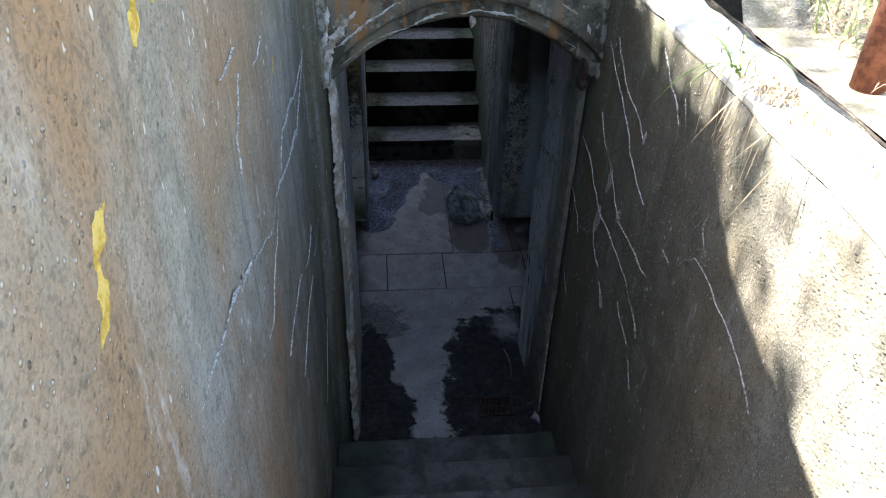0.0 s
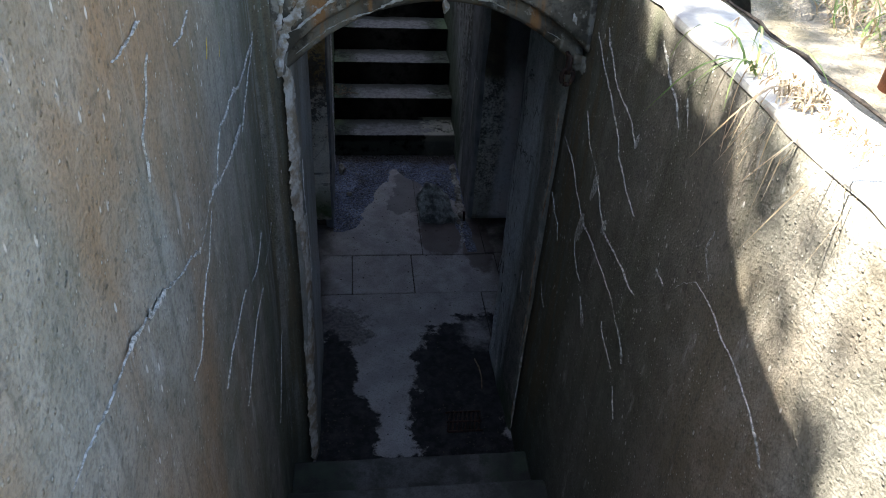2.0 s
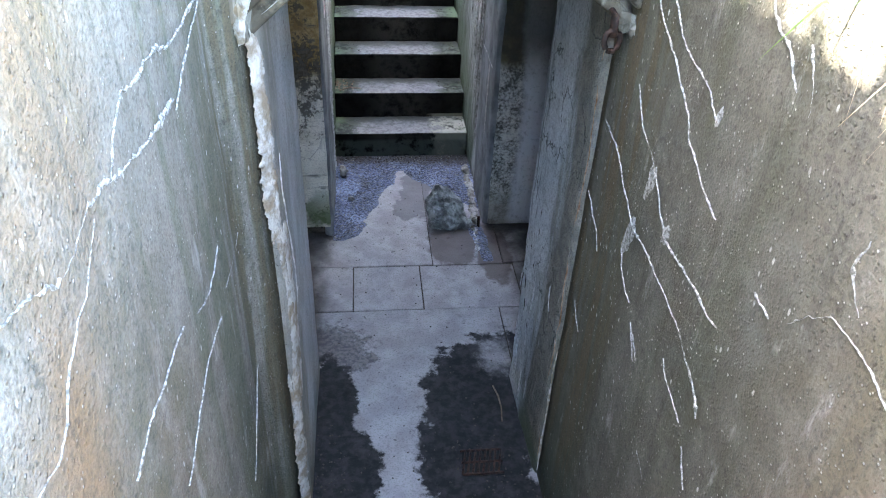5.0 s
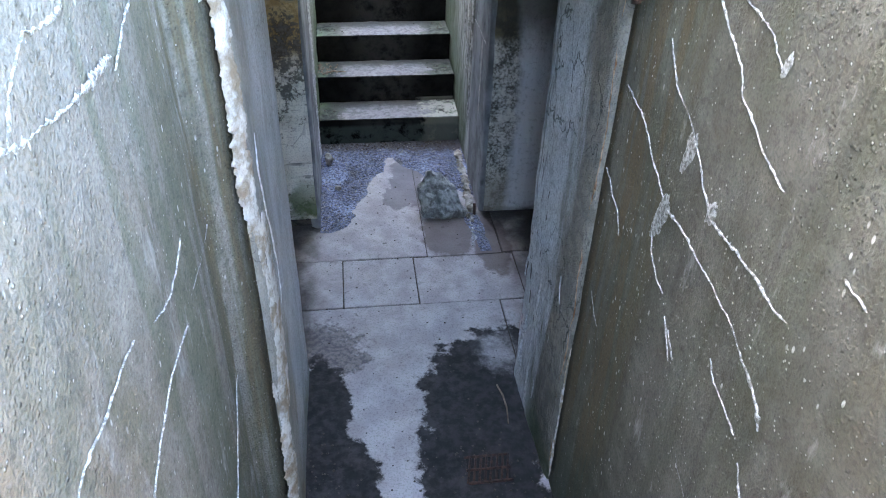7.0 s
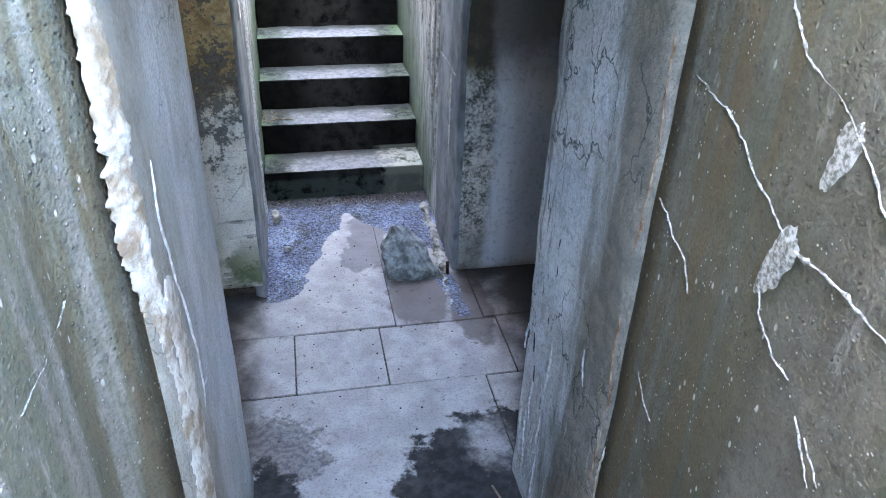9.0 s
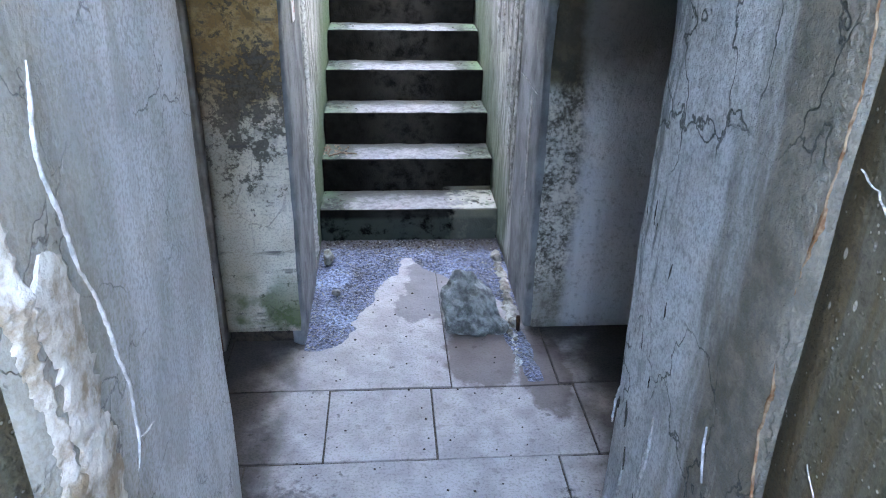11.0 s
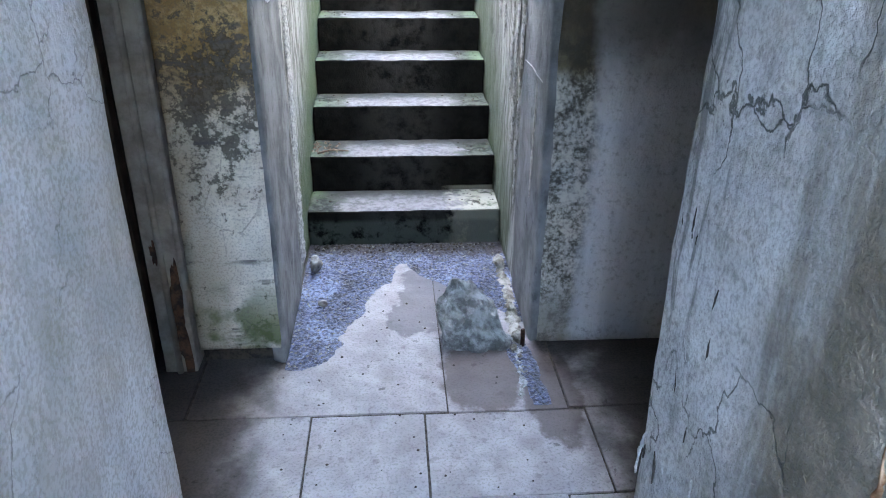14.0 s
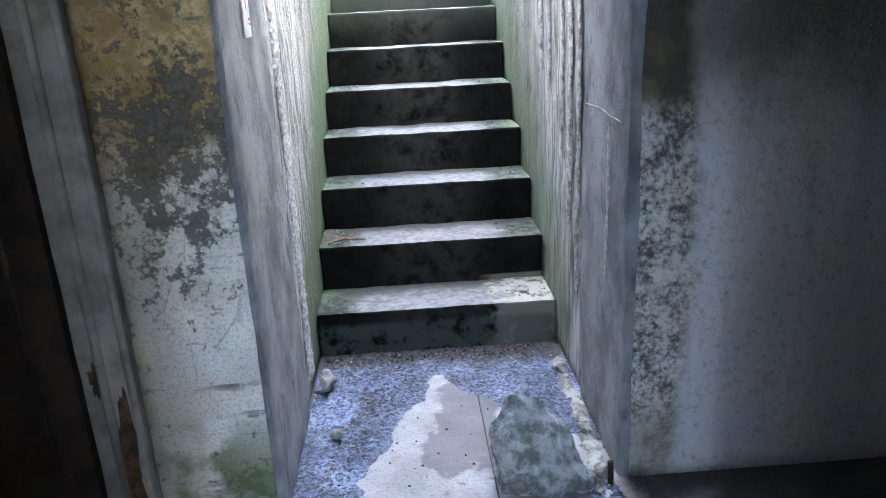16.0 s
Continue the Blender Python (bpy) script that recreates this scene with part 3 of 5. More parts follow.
M_BROWN = simple("brown_timber", (0.03, 0.02, 0.014), (0.06, 0.04, 0.027), 12, 0.7, 0.003)
M_LICHEN = simple("yellow_lichen", (0.40, 0.26, 0.03), (0.58, 0.44, 0.12), 70, 0.95, 0.004)
M_COPING = simple("sunlit_coping", (0.46, 0.44, 0.39), (0.62, 0.60, 0.54), 11, 0.9, 0.006)
M_SOIL = simple("dry_turf", (0.24, 0.21, 0.14), (0.42, 0.37, 0.28), 15, 0.95, 0.02)
M_STRAW = simple("dry_grass", (0.36, 0.27, 0.16), (0.58, 0.47, 0.31), 18, 0.7, 0.0)
M_GRASS = simple("green_grass", (0.10, 0.17, 0.04), (0.24, 0.33, 0.10), 12, 0.6, 0.0)
M_LEAF = simple("leaf", (0.04, 0.075, 0.02), (0.09, 0.12, 0.04), 20, 0.6, 0.0)
M_SIGN = simple("white_card", (0.62, 0.61, 0.62), (0.74, 0.73, 0.74), 30, 0.5, 0.0)
M_RED = simple("red_print", (0.45, 0.05, 0.07), (0.55, 0.12, 0.12), 40, 0.5, 0.0)


# ---- mesh helpers ----
def mesh_of(name, verts, faces, material, smooth=True):
    me = bpy.data.meshes.new(name)
    me.from_pydata([tuple(v) for v in verts], [], faces)
    bm = bmesh.new()
    bm.from_mesh(me)
    bmesh.ops.recalc_face_normals(bm, faces=bm.faces)
    bm.to_mesh(me)
    bm.free()
    me.materials.append(material)
    if smooth:
        me.shade_smooth()
    return me


def thing(name, me, label, category="", group="", kind=""):
    return tagged(new(name, me), label, category, group, kind)


def part(name, me, parent, label=""):
    ob = new(name, me)
    ob.parent = parent
    return tagged(ob, label)


def rough_at(p, freq, amp, seed=0.0):
    return amp * noise.fractal(Vector((p[0] * freq + seed, p[1] * freq, p[2] * freq)), 1.0, 2.1, 4)


def plan_wall(name, pts, z0, top, material, res=0.06, amp=0.006, freq=3.0, zres=None):
    """A solid wall over a closed outline in plan (anticlockwise), its skin uneven. top: a height or a function of x, y."""
    tops = top if callable(top) else (lambda x, y: top)
    ring = []
    count = len(pts)
    for k in range(count):
        a, b = Vector(pts[k]), Vector(pts[(k + 1) % count])
        steps = max(1, min(90, round((b - a).length / res)))
        ring += [a.lerp(b, s / steps) for s in range(steps)]
    n = len(ring)
    out = []
    for k in range(n):
        d = (ring[(k + 1) % n] - ring[k - 1]).normalized()
        out.append(Vector((d.y, -d.x)))
    rows = max(2, round((max(tops(*p) for p in pts) - z0) / (zres or res)))
    verts, faces = [], []
    for r in range(rows + 1):
        for p, o in zip(ring, out):
            z = z0 + (tops(p.x, p.y) - z0) * r / rows
            d = rough_at((p.x, p.y, z), freq, amp) if 0 < r < rows else 0.0
            verts.append((p.x + o.x * d, p.y + o.y * d, z))
    for r in range(rows):
        for k in range(n):
            a, b = r * n + k, r * n + (k + 1) % n
            faces.append((a, b, b + n, a + n))
    faces += [tuple(range(n - 1, -1, -1)), tuple(rows * n + k for k in range(n))]
    return mesh_of(name, verts, faces, material)


def block(name, lo, hi, material, bevel=0.006, cut=0.0, amp=0.0, freq=12.0):
    """A box with rounded edges, or with an uneven skin."""
    bm = bmesh.new()
    bmesh.ops.create_cube(bm, size=1)
    size = [h - l for l, h in zip(lo, hi)]
    for v in bm.verts:
        v.co = Vector([l + (c + 0.5) * s for l, c, s in zip(lo, v.co, size)])
    if bevel:
        bmesh.ops.bevel(bm, geom=bm.edges[:], offset=bevel, segments=2, affect="EDGES", profile=0.6)
    if cut:
        for axis in range(3):
            steps = int(size[axis] / cut)
            for k in range(1, steps):
                co = Vector(lo)
                co[axis] = lo[axis] + size[axis] * k / steps
                no = Vector((0, 0, 0))
                no[axis] = 1
                bmesh.ops.bisect_plane(bm, geom=bm.verts[:] + bm.edges[:] + bm.faces[:], plane_co=co, plane_no=no)
    if amp:
        bm.normal_update()
        for v in bm.verts:
            v.co += v.normal * rough_at(v.co, freq, amp)
    me = bpy.data.meshes.new(name)
    bm.to_mesh(me)
    bm.free()
    me.materials.append(material)
    return me


def ridge(name, pts, width, height, out, material, wander=0.006, step=0.010, seed=0.0, across=5, broken=0.0, lumps=1.0):
    """A lumpy crust along a line on a wall: pts in space, out the wall's normal. broken: how far it thins out in places."""
    line = []
    for a, b in zip(pts, pts[1:]):
        a, b = Vector(a), Vector(b)
        k = max(1, int((b - a).length / step))
        line += [a.lerp(b, s / k) for s in range(k)]
    line.append(Vector(pts[-1]))
    out, off = Vector(out), Vector((seed, 0, 0))
    verts, faces, n = [], [], len(line)
    for k, p in enumerate(line):
        d = (line[min(k + 1, n - 1)] - line[max(k - 1, 0)]).normalized()
        side = d.cross(out)
        lump = 0.8 + lumps * (0.55 * noise.noise(p * 11 + off) + 0.45 * noise.noise(p * 37 + off) + 0.3 * noise.noise(p * 130))
        thin = 1 - broken + broken * max(0, 0.30 + 1.3 * noise.noise(p * 5 - off) + 1.0 * noise.noise(p * 23 - off) + 0.9 * noise.noise(p * 75 - off))
        w = max(width * lump * thin * min(1, (k + 0.4) / 6, (n - k - 0.6) / 6), 0.0003)
        p = p + side * wander * (0.9 * noise.fractal(p * 9 + off, 1, 2, 5) + 0.25 * noise.noise(p * 80 + off))
        for s in range(across):
            u = 2 * s / (across - 1) - 1
            q = p + side * u * w * 0.5 * (1 + (0.8 if across < 6 else 0.25) * noise.noise(p * 160 + Vector((u * 3, 0, seed))))
            h = height * min(1, w / width) * (1 - u * u) * (0.55 + 0.7 * abs(noise.noise(q * 55)) + 0.35 * noise.noise(q * 140))
            verts.append(q + out * (h - (0.003 if abs(u) == 1 else 0)))
    for k in range(n - 1):
        for s in range(across - 1):
            a = k * across + s
            faces.append((a, a + 1, a + across + 1, a + across))
    return mesh_of(name, verts, faces, material)


def crust(name, centre, u, v, out, material, height=0.004, seed=0.0, ragged=0.5):
    """A flat, ragged patch on a wall; u and v its half axes."""
    c, u, v, out = Vector(centre), Vector(u), Vector(v), Vector(out)
    verts, faces, n, rings = [c + out * height], [], 40, 4
    for r in range(1, rings + 1):
        for k in range(n):
            a = 2 * math.pi * k / n
            f = r / rings * (1 + ragged * noise.fractal(Vector((math.cos(a) * 1.6 + seed, math.sin(a) * 1.6, seed)), 1, 2, 4))
            p = c + (u * math.cos(a) + v * math.sin(a)) * f
            verts.append(p + out * (height * (1.15 - r / rings) * (0.7 + 0.6 * noise.noise(p * 40)) - (0.002 if r == rings else 0)))
    for k in range(n):
        faces.append((0, 1 + k, 1 + (k + 1) % n))
        for r in range(rings - 1):
            a, b = 1 + r * n + k, 1 + r * n + (k + 1) % n
            faces.append((a, a + n, b + n, b))
    return mesh_of(name, verts, faces, material)


def stone(name, centre, size, material, seed, detail=3, rough=0.22, flat=True, shear=0.0):
    """A broken stone: a ball cut by random planes, then roughened; its lowest point is at the centre's height."""
    rnd = random.Random(seed)
    bm = bmesh.new()
    bmesh.ops.create_icosphere(bm, subdivisions=detail, radius=1)
    planes = [(Vector((rnd.gauss(0, 1), rnd.gauss(0, 1), rnd.gauss(0, 1))).normalized(), rnd.uniform(0.55, 0.85)) for _ in range(11)]
    for v in bm.verts:
        for no, d in planes:
            over = v.co.dot(no) - d
            if over > 0:
                v.co -= no * over
        v.co += v.co.normalized() * rough * 0.3 * noise.fractal(v.co * 2.5 + Vector((seed, 0, 0)), 1, 2, 4)
        v.co = Vector((v.co.x * size[0] - shear * v.co.z, v.co.y * size[1], v.co.z * size[2]))
    low = min(v.co.z for v in bm.verts)
    for v in bm.verts:
        v.co += Vector(centre) - Vector((0, 0, low))
    me = bpy.data.meshes.new(name)
    bm.to_mesh(me)
    bm.free()
    me.materials.append(material)
    if not flat:
        me.shade_smooth()
    return me


def hull_rock(name, pts, material, amp, freq):
    """A chunky rock: the hull of a few corners, subdivided and chipped."""
    bm = bmesh.new()
    for p in pts:
        bm.verts.new(p)
    out = bmesh.ops.convex_hull(bm, input=bm.verts[:])
    bmesh.ops.delete(bm, geom=[g for g in out["geom_interior"] if isinstance(g, bmesh.types.BMVert)], context="VERTS")
    bmesh.ops.triangulate(bm, faces=bm.faces[:])
    for _ in range(4):
        bmesh.ops.subdivide_edges(bm, edges=bm.edges[:], cuts=1, use_grid_fill=True, smooth=0.02)
    bm.normal_update()
    for v in bm.verts:
        d = noise.fractal(v.co * freq, 1, 2, 5) + 0.5 * noise.noise(v.co * freq * 0.5)
        v.co += v.normal * amp * d
        v.co.z = max(v.co.z, 0.0)
    me = bpy.data.meshes.new(name)
    bm.to_mesh(me)
    bm.free()
    me.materials.append(material)
    me.shade_smooth()
    me.set_sharp_from_angle(angle=radians(24))
    return me


def tube(name, pts, radius, material, sides=10):
    verts, faces, n = [], [], len(pts)
    pts = [Vector(p) for p in pts]
    for k, p in enumerate(pts):
        d = (pts[min(k + 1, n - 1)] - pts[max(k - 1, 0)]).normalized()
        a = d.orthogonal().normalized()
        b = d.cross(a)
        r = radius[k] if isinstance(radius, (list, tuple)) else radius
        for s in range(sides):
            t = 2 * math.pi * s / sides
            verts.append(p + (a * math.cos(t) + b * math.sin(t)) * r)
    for k in range(n - 1):
        for s in range(sides):
            q, w = k * sides + s, k * sides + (s + 1) % sides
            faces.append((q, w, w + sides, q + sides))
    faces += [tuple(range(sides)), tuple((n - 1) * sides + s for s in range(sides))]
    return mesh_of(name, verts, faces, material)


# ---- the setting ----
RISE, GO = 0.19, 0.283          # far stair
NEAR_GO = 0.293                 # near stair
BANK = 2.36                     # ground on the open side of the trench


def left_top(x, y):
    """The high wall's unseen top, shaped to cast the wanted shadow edge: level by the arch, then sloping down."""
    if y > -2.27:
        return 3.76
    return 3.76 - 0.80 * min(-2.27 - y, 0.30) - 0.30 * max(-2.57 - y, 0.0)


def bank_top(x, y):
    return BANK


XL, XR = -0.14, 0.92
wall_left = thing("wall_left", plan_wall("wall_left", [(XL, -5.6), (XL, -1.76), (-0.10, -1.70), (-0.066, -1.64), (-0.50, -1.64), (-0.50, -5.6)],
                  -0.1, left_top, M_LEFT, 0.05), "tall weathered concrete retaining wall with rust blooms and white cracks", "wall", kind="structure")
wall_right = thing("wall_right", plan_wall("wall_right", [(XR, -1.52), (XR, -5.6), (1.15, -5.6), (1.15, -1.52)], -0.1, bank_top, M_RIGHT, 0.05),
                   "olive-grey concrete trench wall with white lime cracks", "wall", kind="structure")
jamb_left = thing("wall_jamb_left", plan_wall("wall_jamb_left", [(-0.056, -1.64), (-0.041, -1.60), (-0.039, -0.835), (-0.047, -0.815), (-0.07, -0.805), (-1.8, -0.805), (-1.8, -1.64)],
                  -0.1, 2.3, M_JAMB_L, 0.045, 0.004), "smooth blue-grey plastered passage wall with hairline cracks", "wall", kind="structure")
jamb_right = thing("wall_jamb_right", plan_wall("wall_jamb_right", [(0.935, -0.908), (0.910, -0.915), (0.902, -0.938), (0.903, -1.48), (0.912, -1.52), (2.4, -1.52), (2.4, -0.905)],
                   -0.1, 2.3, M_JAMB_R, 0.035, 0.008, 5.0), "blue-grey plastered passage wall, cracked and rough", "wall", kind="structure")
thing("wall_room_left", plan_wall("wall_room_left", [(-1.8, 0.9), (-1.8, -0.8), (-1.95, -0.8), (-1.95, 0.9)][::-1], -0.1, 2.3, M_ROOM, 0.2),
      "end wall closing the cross passage, plaster coloured dark for shade", "wall", kind="structure")
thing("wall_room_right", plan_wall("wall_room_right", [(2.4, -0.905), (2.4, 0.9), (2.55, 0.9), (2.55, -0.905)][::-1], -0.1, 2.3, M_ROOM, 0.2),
      "end wall closing the cross passage, plaster coloured dark for shade", "wall", kind="structure")
pier = thing("wall_pier", plan_wall("wall_pier", [(-0.31, 0.317), (-0.014, 0.317), (-0.012, 0.319), (-0.012, 0.93), (-0.31, 0.93)],
             0.075, 2.3, M_PIER, 0.04, 0.005, 4.0), "pier with flaking whitewash, black mould and green algae at its foot", "wall", kind="structure")
# Soil-dark colour here stands in for shade under the plaster's lower edge.
thing("wall_pier_base", block("wall_pier_base", (-0.31, 0.36, -0.05), (-0.015, 0.93, 0.08), M_DIRT, 0), "undercut foot of the whitewashed pier, painted dark for its shade", "wall", kind="structure")
thing("wall_stair_left", plan_wall("wall_stair_left", [(-0.004, 0.321), (0.002, 0.328), (0.003, 0.345), (0.003, 0.90), (-0.008, 0.94), (-0.008, 5.8), (-0.35, 5.8), (-0.35, 0.93), (-0.05, 0.93), (-0.05, 0.345), (-0.02, 0.326)],
      0.0, lambda x, y: 2.3 if y < 0.94 else 3.5, M_STAIR_L, 0.045, 0.006, 7.0), "grey rendered stair wall with white lime runs and algae", "wall", kind="structure")
thing("wall_stair_right", plan_wall("wall_stair_right", [(0.968, 5.8), (0.968, 0.93), (0.958, 0.89), (0.956, 0.44), (0.962, 0.425), (1.05, 0.43), (1.05, 0.93), (1.30, 0.95), (1.30, 5.8)],
      0.0, lambda x, y: 2.3 if y < 0.94 else 3.05, M_STAIR_R, 0.045, 0.007, 7.0), "rough rendered stair wall, pale streaks, green near the steps", "wall", kind="structure")
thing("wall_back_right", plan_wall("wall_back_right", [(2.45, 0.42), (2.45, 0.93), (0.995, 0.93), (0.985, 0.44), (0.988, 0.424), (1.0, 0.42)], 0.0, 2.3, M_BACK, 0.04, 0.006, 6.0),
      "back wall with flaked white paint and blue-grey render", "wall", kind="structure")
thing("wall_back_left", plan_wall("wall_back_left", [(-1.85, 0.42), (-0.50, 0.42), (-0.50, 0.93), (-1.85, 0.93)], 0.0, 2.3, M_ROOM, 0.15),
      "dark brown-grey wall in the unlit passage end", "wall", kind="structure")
# Near-black block stands in for the shade in the gap beside the post.
thing("wall_behind_gap", block("wall_behind_gap", (-0.52, 0.70, 0.0), (-0.28, 0.93, 2.3), M_BLACK, 0), "block painted black for the deep shade behind the timber door frame", "wall", kind="structure")
thing("ceiling", block("ceiling", (-1.95, -0.90, 2.22), (2.55, 0.95, 2.42), M_ROOM, 0.004), "concrete ceiling of the cross passage, coloured dark for shade", "ceiling", kind="structure")


def arch_low(x):
    u = (x - 0.44) / 0.50
    return 2.205 - 0.215 * u * u - 0.02 * u ** 4


def arch_wall():
    verts, faces, cols = [], [], 48
    rows_up = 9
    for c in range(cols + 1):
        x = -0.138 + 1.056 * c / cols
        zb = arch_low(min(max(x, -0.09), 0.955))
        lip = 0.012 * max(0.0, (x - 0.55) / 0.4)
        prof = [(-1.48, zb + 0.015), (-1.58, zb + 0.004), (-1.622 - lip, zb - lip), (-1.637 - lip, zb + 0.012), (-1.638 - lip, zb + 0.034), (-1.63, zb + 0.054), (-1.615, zb + 0.066), (-1.665, zb + 0.070), (-1.682, zb + 0.080)]
        prof += [(-1.68, zb + 0.10 + (2.95 - zb - 0.10) * k / rows_up) for k in range(rows_up + 1)]
        prof += [(-0.86, 2.95), (-0.86, zb + 0.01), (-1.1, zb + 0.012), (-1.35, zb + 0.012)]
        for k, (y, z) in enumerate(prof):
            p = Vector((x, y, z))
            d = rough_at(p, 9, 0.012) if k < 18 else 0.0
            verts.append((x, y + d, z - 0.7 * d))
    n = len(verts) // (cols + 1)
    for c in range(cols):
        for k in range(n):
            a, b = c * n + k, c * n + (k + 1) % n
            faces.append((a, b, b + n, a + n))
    faces += [tuple(range(n)), tuple(cols * n + k for k in range(n - 1, -1, -1))]
    return mesh_of("wall_arch", verts, faces, M_ARCH)


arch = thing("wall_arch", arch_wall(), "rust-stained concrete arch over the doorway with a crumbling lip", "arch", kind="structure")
for u0, u1, w, s in ((-0.02, 0.36, 0.012, 1), (0.40, 0.90, 0.010, 2)):
    pts = [(u0 + (u1 - u0) * k / 8, -1.642, arch_low(u0 + (u1 - u0) * k / 8) + 0.022 + 0.006 * math.sin(k)) for k in range(9)]
    part("lime_line", ridge("lime_line", pts, w, 0.004, (0, -1, 0), M_CRUST, 0.008, 0.006, s, 5, 0.7, 1.2), arch, "thin pale lime line")
SPLASH = [([(-0.085, 2.10), (-0.06, 2.16), (-0.045, 2.26)], 0.03), ([(-0.07, 2.04), (-0.055, 2.10), (-0.03, 2.15), (0.0, 2.20), (0.05, 2.25)], 0.034), ([(-0.03, 2.13), (0.04, 2.18), (0.12, 2.235), (0.20, 2.27)], 0.016),
          ([(0.86, 2.16), (0.82, 2.22), (0.74, 2.27)], 0.03), ([(0.22, 2.30), (0.225, 2.40), (0.22, 2.5)], 0.035), ([(0.34, 2.31), (0.38, 2.38), (0.40, 2.46)], 0.02), ([(0.70, 2.27), (0.69, 2.36), (0.70, 2.5)], 0.04), ([(0.52, 2.32), (0.53, 2.42), (0.52, 2.55)], 0.03)]
for k, (line, w) in enumerate(SPLASH):
    part("lime_crust", ridge("lime_crust", [(x, -1.683, z) for x, z in line], w, 0.009 if k < 3 else 0.003, (0, -1, 0), M_CRUST, 0.012, 0.005, k * 2.3, 11, 0.5, 1.3), arch, "lumpy white lime crust")
part("lime_crust", crust("lime_crust", (-0.072, -1.68, 2.035), (0.020, 0, 0), (0.006, 0, 0.055), (0, -1, 0), M_CRUST, 0.016, 3.1, 0.5), arch, "lumpy white lime crust")
for k, (x, z) in enumerate(((0.93, 2.015), (0.90, 2.035), (-0.075, 2.00))):
    part("lime_lump", stone("lime_lump", (x, -1.645, z - 0.045), (0.026, 0.022, 0.04), M_ARCH, 30 + k, 3, 0.5, False), arch, "rough lime lump at the arch's springing")
part("drip", stone("drip", (0.445, -1.638, 2.168), (0.014, 0.012, 0.028), M_CRUST, 40, 2, 0.4, False), arch, "small lime drip under the crown")

# floor: a bed and its flagstones
floor = thing("floor", block("floor", (-1.95, -1.86, -0.16), (2.55, 1.40, -0.007), M_DIRT, 0), "flagstone floor, dry and pale with black damp patches", "floor", kind="structure")
FLAGS = [(-0.36, 0.122, -0.395, -0.003), (0.130, 0.511, -0.397, -0.008), (0.519, 1.076, -0.403, -0.012), (1.084, 1.7, -0.40, 0.0), (1.708, 2.5, -0.40, 0.0), (-1.0, -0.368, -0.40, 0.0), (-1.9, -1.008, -0.40, 0.0),
         (-0.30, 0.594, 0.003, 1.36), (0.601, 1.02, -0.003, 0.47), (0.598, 1.02, 0.477, 1.36), (1.028, 1.75, 0.008, 0.44), (1.758, 2.5, 0.008, 0.44), (-1.1, -0.308, 0.008, 0.44), (-1.9, -1.108, 0.008, 0.44),
         (-0.13, 0.93, -1.85, -0.406), (0.938, 1.7, -0.92, -0.412), (1.708, 2.5, -0.92, -0.412), (-0.9, -0.138, -0.82, -0.408), (-1.9, -0.908, -0.82, -0.408)]
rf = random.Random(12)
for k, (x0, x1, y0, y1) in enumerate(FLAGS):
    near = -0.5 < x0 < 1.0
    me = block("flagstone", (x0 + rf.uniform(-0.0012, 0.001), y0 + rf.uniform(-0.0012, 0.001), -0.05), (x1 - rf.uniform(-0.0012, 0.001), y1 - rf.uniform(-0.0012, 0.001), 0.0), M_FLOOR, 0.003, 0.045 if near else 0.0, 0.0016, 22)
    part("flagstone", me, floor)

# near stair down into the trench
near_stair = thing("near_stairs", None, "narrow concrete steps, dirty and damp, leading down to the arch", "stairs")
for k in range(1, 13):
    y1 = -1.79 - NEAR_GO * (k - 1)
    me = block("step", (XL + 0.002, y1 - NEAR_GO - (0.0 if k < 12 else 0.6), -0.1), (XR - 0.002, y1, RISE * k), M_NEAR, 0.012, 0.10 if k < 7 else 0.0, 0.004, 8)
    part("step", me, near_stair)

# far stair up to daylight
far_stair = thing("far_stairs", None, "steep concrete steps with pale worn treads and near-black risers", "stairs")
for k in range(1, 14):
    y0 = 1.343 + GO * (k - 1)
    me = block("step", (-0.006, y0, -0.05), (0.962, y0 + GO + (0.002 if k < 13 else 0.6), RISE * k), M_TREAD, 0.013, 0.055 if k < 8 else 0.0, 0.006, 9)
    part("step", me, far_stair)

# ground: one sheet with the two stair pits left open
def ground_sheet():
    xs = [-300, -60, -15, -4, -1.2, -0.48, 1.14, 1.30, 1.7, 2.4, 4, 8, 20, 60, 300]
    ys = [-300, -60, -20, -9, -5.85, -5.4, -4.6, -3.8, -3.0, -2.2, -1.70, 0.94, 2.4, 3.8, 5.2, 5.9, 9, 20, 60, 300]
    verts, faces = [], []
    for y in ys:
        for x in xs:
            # Unseen high bank, kept up beside the arch to block the sun.
            left = left_top(x, min(max(y, -5.4), -1.7)) - 0.02
            z = left if x < -0.4 else BANK + (0.0 if x < 1.4 else 0.06 * min(x - 1.3, 6))
            if y >= 0.9 and x < -0.4:
                z = 3.48
            elif y >= 0.9 and x < 1.5:
                z = 3.03
            elif y > -1.8 and -0.4 < x < 1.6:
                z = 2.93
            if y < -5.5 and x >= -0.5:
                z = 2.28 if x < 1.2 else z
            verts.append((x, y, z))
    w = len(xs)
    for j in range(len(ys) - 1):
        for i in range(w - 1):
            cx, cy = (xs[i] + xs[i + 1]) / 2, (ys[j] + ys[j + 1]) / 2
            if -0.48 < cx < 1.14 and (-5.4 < cy < -1.7 or 0.94 < cy < 5.2):
                continue
            a = j * w + i
            faces.append((a, a + 1, a + w + 1, a + w))
    return mesh_of("ground", verts, faces, M_SOIL, False)


thing("ground", ground_sheet(), "dry turf and soil around the sunken stairs", "ground", kind="structure")
